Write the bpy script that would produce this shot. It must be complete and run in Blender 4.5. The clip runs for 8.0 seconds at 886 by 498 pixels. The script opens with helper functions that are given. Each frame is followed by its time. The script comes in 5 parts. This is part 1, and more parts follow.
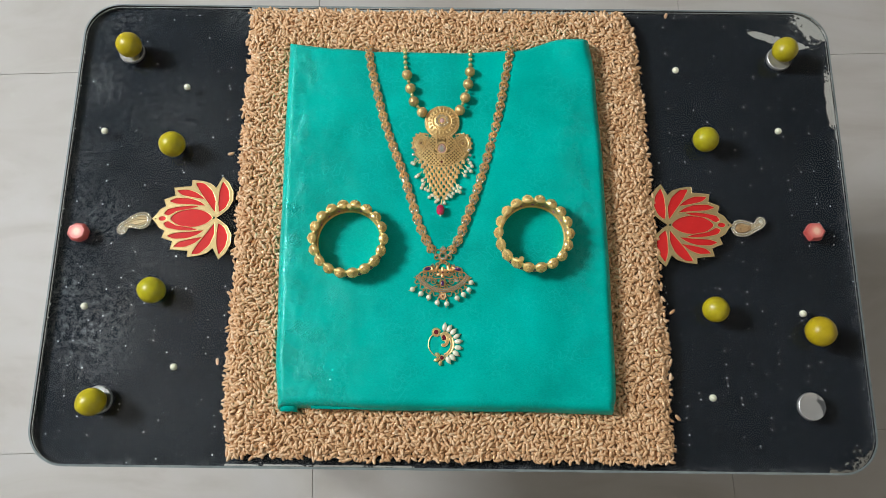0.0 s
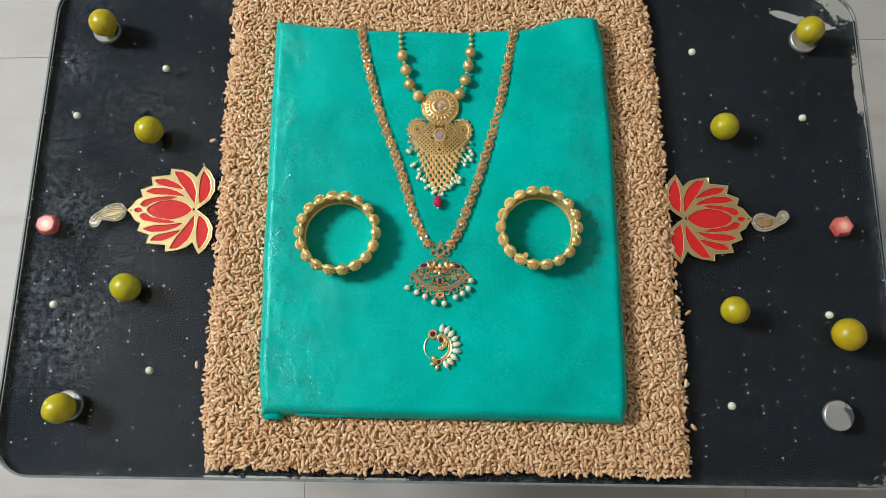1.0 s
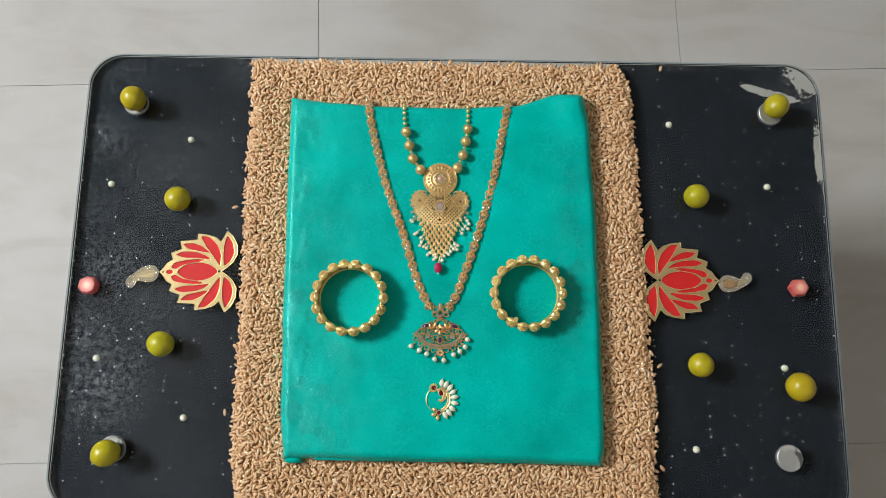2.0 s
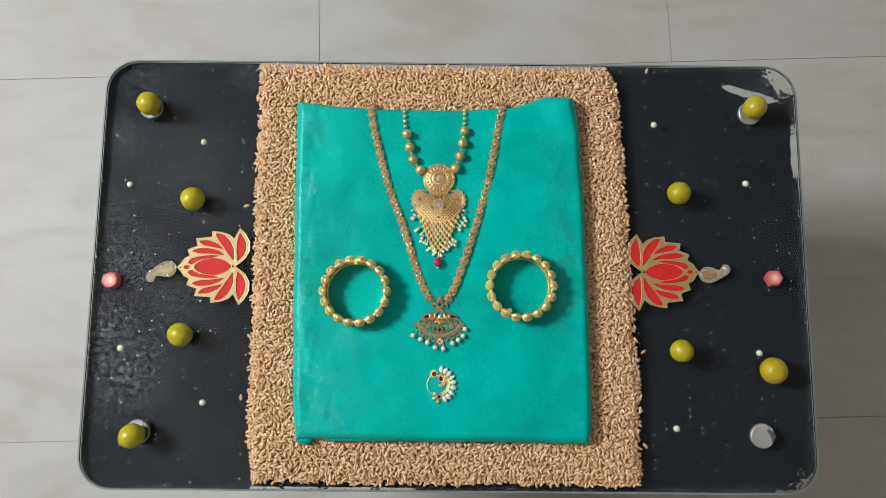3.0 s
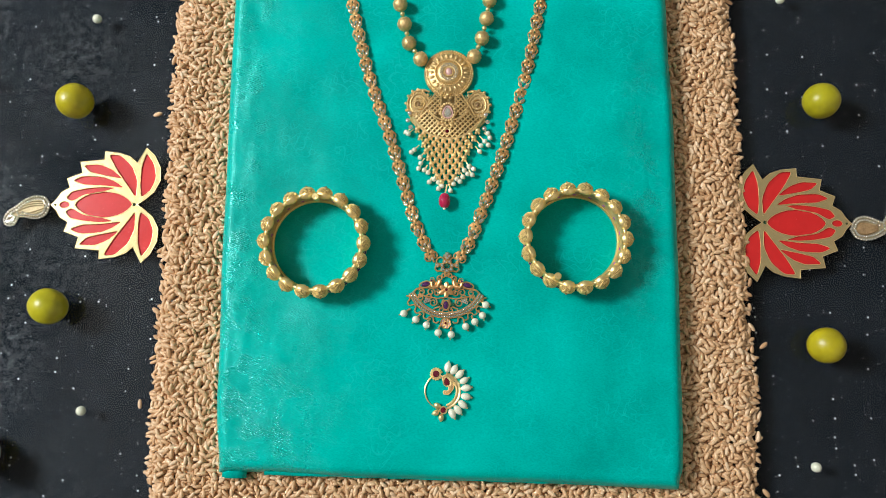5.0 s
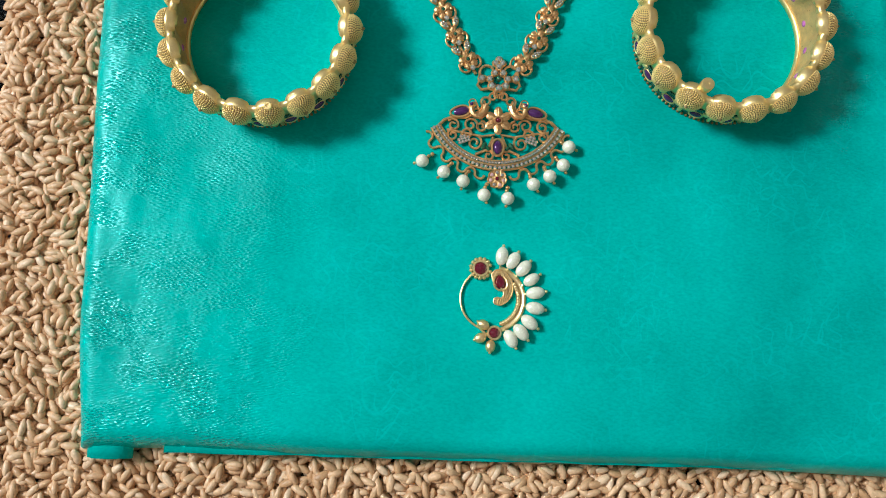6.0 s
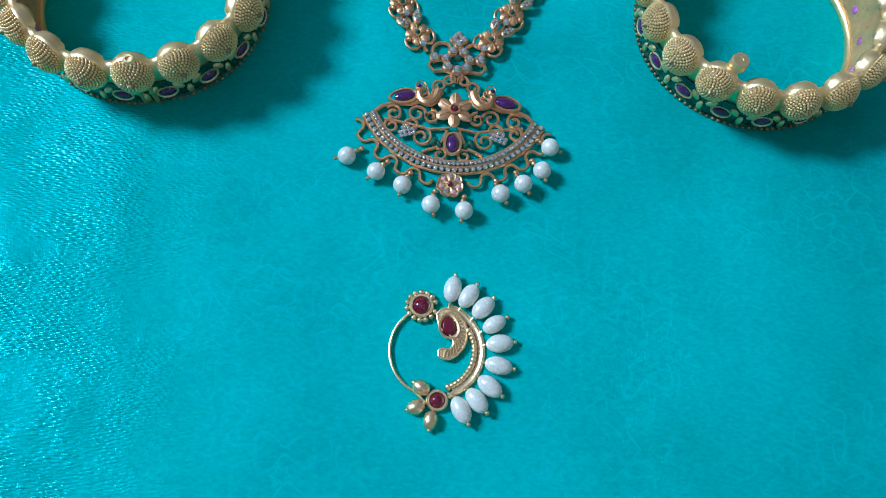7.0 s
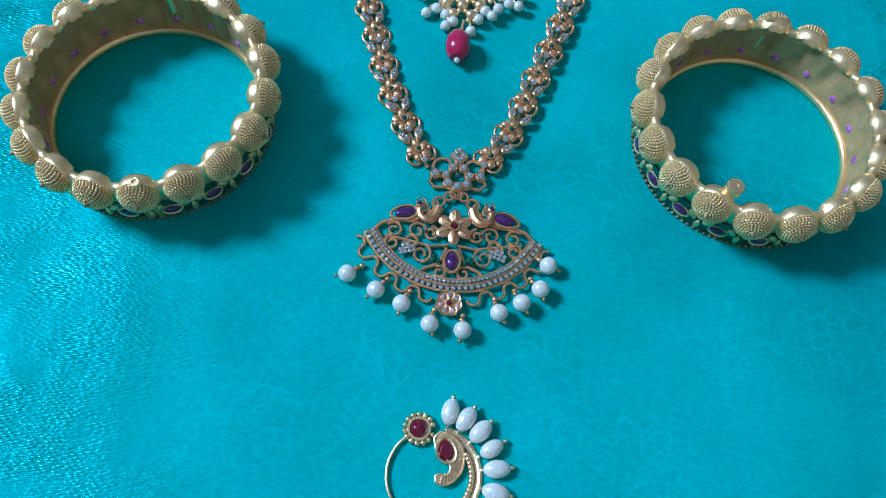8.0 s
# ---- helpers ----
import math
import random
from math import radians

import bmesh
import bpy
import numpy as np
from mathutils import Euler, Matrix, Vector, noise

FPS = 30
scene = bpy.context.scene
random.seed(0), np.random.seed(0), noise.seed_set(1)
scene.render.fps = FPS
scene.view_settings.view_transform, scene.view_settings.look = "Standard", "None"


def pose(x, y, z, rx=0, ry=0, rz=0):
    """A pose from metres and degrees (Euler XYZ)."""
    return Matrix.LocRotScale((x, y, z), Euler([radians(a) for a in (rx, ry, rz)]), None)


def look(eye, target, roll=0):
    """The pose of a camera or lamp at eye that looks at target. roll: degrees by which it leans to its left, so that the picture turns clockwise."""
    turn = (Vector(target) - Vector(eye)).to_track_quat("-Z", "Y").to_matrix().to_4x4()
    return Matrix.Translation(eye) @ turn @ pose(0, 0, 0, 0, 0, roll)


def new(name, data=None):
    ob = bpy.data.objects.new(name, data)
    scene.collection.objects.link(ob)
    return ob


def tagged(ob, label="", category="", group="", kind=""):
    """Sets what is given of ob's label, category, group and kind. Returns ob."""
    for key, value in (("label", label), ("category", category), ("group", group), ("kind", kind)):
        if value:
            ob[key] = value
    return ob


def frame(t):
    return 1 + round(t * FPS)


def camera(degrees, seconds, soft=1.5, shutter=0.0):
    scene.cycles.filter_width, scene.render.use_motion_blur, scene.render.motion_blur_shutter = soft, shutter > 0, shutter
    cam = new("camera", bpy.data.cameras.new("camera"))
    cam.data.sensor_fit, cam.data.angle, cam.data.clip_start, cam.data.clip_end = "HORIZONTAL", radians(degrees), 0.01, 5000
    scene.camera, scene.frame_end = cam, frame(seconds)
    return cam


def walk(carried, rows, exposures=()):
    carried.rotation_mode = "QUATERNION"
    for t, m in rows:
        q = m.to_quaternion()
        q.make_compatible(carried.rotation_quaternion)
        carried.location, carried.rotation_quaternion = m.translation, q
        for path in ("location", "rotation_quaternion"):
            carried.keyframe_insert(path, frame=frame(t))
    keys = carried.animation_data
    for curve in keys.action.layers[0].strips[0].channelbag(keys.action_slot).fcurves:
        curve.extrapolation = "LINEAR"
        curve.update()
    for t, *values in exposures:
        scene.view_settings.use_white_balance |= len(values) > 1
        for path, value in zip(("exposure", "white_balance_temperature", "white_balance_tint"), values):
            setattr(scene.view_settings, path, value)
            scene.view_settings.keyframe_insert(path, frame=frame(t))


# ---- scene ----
cam = camera(61.2, 8.0, 0.8)
PATH = [
    (0, (0.003, -0.173, 1.134), (0.0, 0.311, -0.806), 0.3),
    (0.5, (0.005, -0.167, 1.115), (-0.002, 0.317, -0.826), -0.1),
    (0.8, (0.006, -0.162, 1.097), (-0.001, 0.310, -0.847), 0.0),
    (1, (0.006, -0.158, 1.085), (0.0, 0.305, -0.861), 0.1),
    (1.5, (0.004, -0.116, 1.125), (0.002, 0.308, -0.829), 0.7),
    (3, (0.002, -0.069, 1.234), (0.009, 0.221, -0.745), 1.9),
    (3.5, (0.003, -0.064, 1.232), (0.01, 0.227, -0.747), 1.8),
    (4, (0.007, -0.062, 1.149), (0.013, 0.226, -0.83), 1.7),
    (4.2, (0.01, -0.063, 1.11), (0.01, 0.211, -0.871), 0.6),
    (5.3, (0.008, -0.076, 0.887), (-0.041, 0.183, -1.095), -8.4),
    (5.5, (-0.001, -0.085, 0.833), (-0.036, 0.158, -1.152), -5.4),
    (5.8, (-0.014, -0.105, 0.760), (-0.029, 0.150, -1.207), -2.2),
    (6, (-0.019, -0.117, 0.735), (-0.001, 0.181, -1.243), 5.2),
    (6.2, (-0.020, -0.118, 0.711), (0.003, 0.325, -1.245), 4.6),
    (6.5, (-0.022, -0.115, 0.679), (0.023, 0.423, -1.247), 7.7),
    (6.8, (-0.007, -0.124, 0.654), (-0.001, 0.500, -1.243), 3.5),
    (7, (-0.004, -0.13, 0.65), (0.052, 0.521, -1.24), 8.8),
    (7.3, (-0.005, -0.132, 0.648), (0.048, 0.576, -1.224), 8.6),
    (7.5, (-0.009, -0.133, 0.649), (0.055, 0.591, -1.214), 9.6),
    (7.7, (-0.006, -0.124, 0.651), (0.025, 0.603, -1.204), 6.6),
    (8, (-0.004, -0.113, 0.658), (0.03, 0.652, -1.19), 7.1),
]
EXPOSURES = [(0.0, 0.06, 6450, 9), (4.2, 0.06, 6450, 9), (5.3, 0.22, 6350, 8), (6.0, 0.16, 6050, 9), (6.5, 0.0, 5000, 12), (7.0, -0.10, 4550, 14), (8.0, -0.16, 4300, 15)]
walk(cam, [(t, look(eye, target, roll)) for t, eye, target, roll in PATH], EXPOSURES)

# ---- world and lights ----
world = bpy.data.worlds.new("world")
scene.world = world
world.use_nodes = True
wn = world.node_tree
sky = wn.nodes.new("ShaderNodeTexSky")
sky.sky_type, sky.sun_disc = "NISHITA", False
sky.sun_elevation, sky.sun_rotation = radians(40), radians(250)
wn.nodes["Background"].inputs["Strength"].default_value = 0.1
wn.links.new(sky.outputs[0], wn.nodes["Background"].inputs["Color"])


def area_lamp(name, place, target, width, height, watts, colour):
    data = bpy.data.lights.new(name, "AREA")
    data.shape, data.size, data.size_y = "RECTANGLE", width, height
    data.energy, data.color = watts, colour
    ob = new(name, data)
    ob.matrix_basis = look(place, target)
    return ob


# daylight in the window's opening; off-axis above, an added unseen lamp for warm fill
area_lamp("window_daylight", (-1.97, 0.50, 2.25), (0.0, 0.1, 0.45), 0.60, 0.60, 77, (0.95, 0.98, 1.0))
area_lamp("fill_lamp_light", (1.50, -1.60, 2.70), (1.1, -1.2, 0.0), 0.5, 0.5, 5.5, (1.0, 0.84, 0.66))


# ---- materials ----
def nodes_of(name):
    m = bpy.data.materials.new(name)
    m.use_nodes = True
    return m, m.node_tree, m.node_tree.nodes["Principled BSDF"]


def noise_node(tree, scale, detail=4.0, rough=0.55, coords="Object"):
    tc = tree.nodes.new("ShaderNodeTexCoord")
    n = tree.nodes.new("ShaderNodeTexNoise")
    n.inputs["Scale"].default_value, n.inputs["Detail"].default_value = scale, detail
    n.inputs["Roughness"].default_value = rough
    tree.links.new(tc.outputs[coords], n.inputs["Vector"])
    return n


def ramp_node(tree, source, stops):
    r = tree.nodes.new("ShaderNodeValToRGB")
    while len(r.color_ramp.elements) < len(stops):
        r.color_ramp.elements.new(0.5)
    for e, (p, c) in zip(r.color_ramp.elements, stops):
        e.position, e.color = p, (*c, 1.0) if len(c) == 3 else c
    tree.links.new(source, r.inputs["Fac"])
    return r


def grey(v):
    return (v, v, v)


def mix_node(tree, fac, a, b, blend="MIX"):
    n = tree.nodes.new("ShaderNodeMix")
    n.data_type, n.blend_type = "RGBA", blend
    for sock, val in ((n.inputs[0], fac), (n.inputs[6], a), (n.inputs[7], b)):
        if isinstance(val, bpy.types.NodeSocket):
            tree.links.new(val, sock)
        elif isinstance(val, (int, float)):
            sock.default_value = val
        else:
            sock.default_value = (*val, 1.0)
    return n.outputs[2]


def maths(tree, op, a, b=None, clamp=False):
    n = tree.nodes.new("ShaderNodeMath")
    n.operation, n.use_clamp = op, clamp
    for sock, val in zip(n.inputs, (a, b)):
        if isinstance(val, bpy.types.NodeSocket):
            tree.links.new(val, sock)
        elif val is not None:
            sock.default_value = val
    return n.outputs[0]


def bump_node(tree, bsdf, height, strength, distance, before=None):
    b = tree.nodes.new("ShaderNodeBump")
    b.inputs["Strength"].default_value, b.inputs["Distance"].default_value = strength, distance
    tree.links.new(height, b.inputs["Height"])
    if before:
        tree.links.new(before.outputs[0], b.inputs["Normal"])
    tree.links.new(b.outputs[0], bsdf.inputs["Normal"])
    return b


def simple(name, colour, rough=0.4, metal=0.0, vary=0.12, scale=300.0, bump=0.0, bump_scale=900.0, **extra):
    """A surface whose tone and gloss vary at two scales."""
    m, tree, bsdf = nodes_of(name)
    big, fine = noise_node(tree, scale), noise_node(tree, scale * 6)
    both = mix_node(tree, 0.4, big.outputs["Fac"], fine.outputs["Fac"])
    dark = tuple(c * (1 - vary) for c in colour)
    light = tuple(min(1.0, c * (1 + vary)) for c in colour)
    r = ramp_node(tree, both, [(0.3, dark), (0.7, light)])
    tree.links.new(r.outputs[0], bsdf.inputs["Base Color"])
    rr = ramp_node(tree, fine.outputs["Fac"], [(0.3, grey(max(0.03, rough * 0.8))), (0.7, grey(min(1, rough * 1.25)))])
    tree.links.new(rr.outputs[0], bsdf.inputs["Roughness"])
    bsdf.inputs["Metallic"].default_value = metal
    for key, value in extra.items():
        bsdf.inputs[key.replace("_", " ")].default_value = value
    if bump:
        bump_node(tree, bsdf, noise_node(tree, bump_scale).outputs["Fac"], bump, 0.0004)
    return m


GOLD = simple("yellow_gold", (0.90, 0.68, 0.34), 0.36, 0.92, 0.10, 500, 0.25, 1500)
GOLD_MATTE = simple("matte_yellow_gold", (0.70, 0.50, 0.23), 0.46, 0.88, 0.28, 500, 0.4, 2200)
GOLD_ANTIQUE = simple("antique_gold", (0.70, 0.42, 0.18), 0.37, 0.90, 0.22, 600, 0.3, 2500)
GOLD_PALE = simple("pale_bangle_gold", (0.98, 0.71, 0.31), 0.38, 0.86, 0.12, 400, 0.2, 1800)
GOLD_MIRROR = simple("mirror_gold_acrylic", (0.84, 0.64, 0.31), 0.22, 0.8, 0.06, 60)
# bangle gold with the inner face's dark, warm reflections put into the colour
GOLD_INNER = simple("inner_gold_warm_reflection", (0.62, 0.37, 0.13), 0.34, 0.30, 0.30, 160, 0.3, 500)
# dark gold; on domes and behind the lattice its colour stands for shade
GOLD_DARK = simple("darkened_gold", (0.40, 0.29, 0.13), 0.5, 0.9, 0.25, 500, 0.4, 1800)
ENAMEL_GREEN = simple("dark_green_enamel", (0.02, 0.10, 0.06), 0.25, 0.3, 0.5, 400, 0.3, 900)
RED_ACRYLIC = simple("red_acrylic", (0.60, 0.020, 0.020), 0.22, 0.0, 0.06, 90)
PEARL = simple("white_pearl", (0.78, 0.79, 0.61), 0.25, 0.10, 0.03, 200, Coat_Weight=1.0, Coat_Roughness=0.1)
RUBY = simple("ruby_stone", (0.13, 0.004, 0.016), 0.08, 0.0, 0.3, 700, Coat_Weight=0.6)
RUBY_BEAD = simple("pink_ruby_bead", (0.42, 0.012, 0.06), 0.14, 0.0, 0.3, 350, Coat_Weight=0.5)
# lit copy of the purple stone: light shining through is put into its colour
AMETHYST_BACK = simple("lit_purple_stone", (0.50, 0.14, 0.42), 0.15, 0.0, 0.5, 500, Coat_Weight=0.5)
AMETHYST = simple("purple_stone", (0.06, 0.012, 0.085), 0.08, 0.0, 0.4, 700, Coat_Weight=0.6)
EMERALD = simple("green_stone", (0.01, 0.09, 0.04), 0.08, 0.0, 0.4, 700, Coat_Weight=0.6)
CRYSTAL = simple("white_crystal", (0.92, 0.84, 0.68), 0.06, 0.85, 0.3, 1300, 0.3, 1500)
CRYSTAL_ROSE = simple("rose_crystal", (0.66, 0.40, 0.36), 0.08, 0.1, 0.25, 900, Coat_Weight=0.5)
TOPAZ = simple("brown_foiled_stone", (0.40, 0.25, 0.12), 0.12, 0.3, 0.4, 500, Coat_Weight=0.6)
STEEL = simple("brushed_steel", (0.62, 0.62, 0.62), 0.3, 1.0, 0.1, 90)
CERAMIC = simple("white_plastic", (0.75, 0.75, 0.74), 0.3, 0.0, 0.05, 100)
PLASTER = simple("wall_paint", (0.46, 0.44, 0.41), 0.8, 0.0, 0.04, 3, 0.2, 60)
CEILING = simple("ceiling_paint", (0.52, 0.505, 0.48), 0.85, 0.0, 0.03, 3, 0.2, 60)
FRAME_PAINT = simple("window_frame_paint", (0.70, 0.69, 0.66), 0.4, 0.0, 0.05, 12)
EDGE = simple("ground_glass_edge", (0.20, 0.235, 0.235), 0.35, 0.0, 0.3, 60)
BEADED = simple("dull_beaded_gold", (0.50, 0.40, 0.23), 0.6, 0.5, 0.3, 900, 0.5, 2200)
GROUT = simple("grey_tile_joint", (0.42, 0.40, 0.37), 0.85, 0.0, 0.15, 40)


def lime_skin():
    m, tree, bsdf = nodes_of("lime_skin")
    info = tree.nodes.new("ShaderNodeObjectInfo")
    base = ramp_node(tree, info.outputs["Random"], [(0.0, (0.45, 0.335, 0.008)), (0.55, (0.45, 0.38, 0.010)), (1.0, (0.41, 0.405, 0.012))])
    n = noise_node(tree, 70, 3)
    patch = ramp_node(tree, n.outputs["Fac"], [(0.35, grey(0.82)), (0.65, grey(1.08))])
    c = mix_node(tree, 1.0, base.outputs[0], patch.outputs[0], "MULTIPLY")
    tc = tree.nodes.new("ShaderNodeTexCoord")
    vor = tree.nodes.new("ShaderNodeTexVoronoi")
    vor.inputs["Scale"].default_value = 140
    tree.links.new(tc.outputs["Object"], vor.inputs["Vector"])
    spot = ramp_node(tree, vor.outputs["Distance"], [(0.06, grey(1.0)), (0.10, grey(0.0))])
    rare = noise_node(tree, 110, 1)
    pick = ramp_node(tree, rare.outputs["Fac"], [(0.60, grey(0.0)), (0.64, grey(0.8))])
    f = mix_node(tree, 1.0, spot.outputs[0], pick.outputs[0], "MULTIPLY")
    c = mix_node(tree, f, c, (0.10, 0.09, 0.02))
    tree.links.new(c, bsdf.inputs["Base Color"])
    bsdf.inputs["Roughness"].default_value = 0.33
    bsdf.inputs["Subsurface Weight"].default_value = 0.15
    bsdf.inputs["Subsurface Radius"].default_value = (0.004, 0.004, 0.001)
    fine = noise_node(tree, 900, 2)
    bump_node(tree, bsdf, fine.outputs["Fac"], 0.35, 0.0004)
    return m


def wheat_skin():
    m, tree, bsdf = nodes_of("wheat_husk")
    geo = tree.nodes.new("ShaderNodeNewGeometry")
    base = ramp_node(tree, geo.outputs["Random Per Island"], [(0.0, (0.52, 0.29, 0.135)), (0.35, (0.64, 0.385, 0.20)), (0.75, (0.71, 0.455, 0.25)), (1.0, (0.80, 0.57, 0.36))])
    n = noise_node(tree, 700, 3)
    t = ramp_node(tree, n.outputs["Fac"], [(0.3, grey(0.80)), (0.7, grey(1.12))])
    c = mix_node(tree, 1.0, base.outputs[0], t.outputs[0], "MULTIPLY")
    tree.links.new(c, bsdf.inputs["Base Color"])
    bsdf.inputs["Roughness"].default_value = 0.42
    bump_node(tree, bsdf, noise_node(tree, 1800, 2).outputs["Fac"], 0.3, 0.0003)
    return m


def silk():
    """Teal satin: fine weave, faint brocade lines of flowers and a crinkled gloss."""
    m, tree, bsdf = nodes_of("teal_silk")
    tc = tree.nodes.new("ShaderNodeTexCoord")
    warp = noise_node(tree, 60, 2)
    shift = tree.nodes.new("ShaderNodeVectorMath")
    shift.operation = "MULTIPLY_ADD"
    tree.links.new(warp.outputs["Color"], shift.inputs[0])
    shift.inputs[1].default_value = (0.004, 0.004, 0.0)
    tree.links.new(tc.outputs["Object"], shift.inputs[2])
    blooms = []
    for scale, leaves, rings_per, offset in ((22.0, 7.0, 34.0, 0.0), (34.0, 6.0, 26.0, 0.37)):
        moved = tree.nodes.new("ShaderNodeVectorMath")
        moved.operation = "ADD"
        moved.inputs[1].default_value = (offset, offset * 0.6, 0)
        tree.links.new(shift.outputs[0], moved.inputs[0])
        vor = tree.nodes.new("ShaderNodeTexVoronoi")
        vor.voronoi_dimensions = "2D"
        vor.inputs["Scale"].default_value, vor.inputs["Randomness"].default_value = scale, 0.7
        tree.links.new(moved.outputs[0], vor.inputs["Vector"])
        rel = tree.nodes.new("ShaderNodeVectorMath")
        rel.operation = "SUBTRACT"
        tree.links.new(moved.outputs[0], rel.inputs[0])
        tree.links.new(vor.outputs["Position"], rel.inputs[1])
        axes = tree.nodes.new("ShaderNodeSeparateXYZ")
        tree.links.new(rel.outputs[0], axes.inputs[0])
        angle = maths(tree, "ARCTAN2", axes.outputs["Y"], axes.outputs["X"])
        lobes = maths(tree, "ADD", maths(tree, "MULTIPLY", maths(tree, "COSINE", maths(tree, "MULTIPLY", angle, leaves)), 0.22), 1.0)
        rad = maths(tree, "DIVIDE", vor.outputs["Distance"], lobes)
        ridge = maths(tree, "SINE", maths(tree, "MULTIPLY", rad, rings_per))
        blooms.append(ramp_node(tree, ridge, [(0.84, grey(0.0)), (0.985, grey(1.0))]).outputs[0])
    broken = ramp_node(tree, noise_node(tree, 42, 4).outputs["Fac"], [(0.42, grey(0.0)), (0.62, grey(1.0))])
    motif = mix_node(tree, 1.0, mix_node(tree, 0.9, blooms[0], blooms[1], "SCREEN"), broken.outputs[0], "MULTIPLY")
    thread = tree.nodes.new("ShaderNodeTexNoise")
    thread.inputs["Scale"].default_value, thread.inputs["Detail"].default_value = 900, 2.0
    turned = tree.nodes.new("ShaderNodeMapping")
    turned.inputs["Scale"].default_value, turned.inputs["Rotation"].default_value = (0.7, 1.3, 1.0), (0, 0, 0.6)
    tree.links.new(tc.outputs["Object"], turned.inputs[0])
    tree.links.new(turned.outputs[0], thread.inputs["Vector"])
    threads = ramp_node(tree, thread.outputs["Fac"], [(0.32, grey(0.91)), (0.68, grey(1.09))])
    cloudy = noise_node(tree, 16, 4)
    base = ramp_node(tree, cloudy.outputs["Fac"], [(0.30, (0.0, 0.325, 0.268)), (0.50, (0.0, 0.410, 0.338)), (0.70, (0.0, 0.475, 0.400))])
    woven = mix_node(tree, 1.0, base.outputs[0], threads.outputs[0], "MULTIPLY")
    colour = mix_node(tree, maths(tree, "MULTIPLY", motif, 0.30), woven, (0.02, 0.56, 0.52))
    tree.links.new(colour, bsdf.inputs["Base Color"])
    gloss = ramp_node(tree, cloudy.outputs["Fac"], [(0.3, grey(0.48)), (0.7, grey(0.38))])
    bsdf.inputs["Specular Tint"].default_value = (0.40, 1.0, 0.96, 1)
    attr = tree.nodes.new("ShaderNodeAttribute")
    attr.attribute_name = "crinkle"
    # rows of short raised threads that catch the light, over a fine crinkle
    fibres = []
    for squeeze, angle in (((420, 1150, 1.0), 0.85), ((520, 1300, 1.0), -0.5)):
        fibre = tree.nodes.new("ShaderNodeMapping")
        fibre.inputs["Scale"].default_value, fibre.inputs["Rotation"].default_value = squeeze, (0, 0, angle)
        tree.links.new(shift.outputs[0], fibre.inputs[0])
        float_cell = tree.nodes.new("ShaderNodeTexVoronoi")
        float_cell.voronoi_dimensions = "2D"
        float_cell.inputs["Scale"].default_value, float_cell.inputs["Randomness"].default_value = 1.0, 0.55
        tree.links.new(fibre.outputs[0], float_cell.inputs["Vector"])
        fibres.append(ramp_node(tree, float_cell.outputs["Distance"], [(0.0, grey(1.0)), (0.48, grey(0.0))]).outputs[0])
    patch = ramp_node(tree, noise_node(tree, 75, 3, 0.6).outputs["Fac"], [(0.40, grey(0.12)), (0.60, grey(1.0))])
    lively = maths(tree, "MULTIPLY", attr.outputs["Fac"], patch.outputs[0])
    tree.links.new(maths(tree, "ADD", maths(tree, "MULTIPLY", lively, 0.95), 0.18), bsdf.inputs["Specular IOR Level"])
    side = ramp_node(tree, noise_node(tree, 30, 2).outputs["Fac"], [(0.46, grey(0.0)), (0.54, grey(1.0))])
    both = mix_node(tree, 0.3, mix_node(tree, side.outputs[0], fibres[0], fibres[1]), noise_node(tree, 420, 3).outputs["Fac"])
    b1 = bump_node(tree, bsdf, maths(tree, "MULTIPLY", both, lively), 1.0, 0.00055)
    shine = maths(tree, "MULTIPLY", lively, 0.28)
    tree.links.new(maths(tree, "SUBTRACT", gloss.outputs[0], shine), bsdf.inputs["Roughness"])
    weave = tree.nodes.new("ShaderNodeTexNoise")
    weave.inputs["Scale"].default_value = 3200
    stretch = tree.nodes.new("ShaderNodeMapping")
    stretch.inputs["Scale"].default_value = (1.0, 0.35, 1.0)
    tree.links.new(tc.outputs["Object"], stretch.inputs[0])
    tree.links.new(stretch.outputs[0], weave.inputs["Vector"])
    bump_node(tree, bsdf, weave.outputs["Fac"], 0.16, 0.0003, b1)
    return m


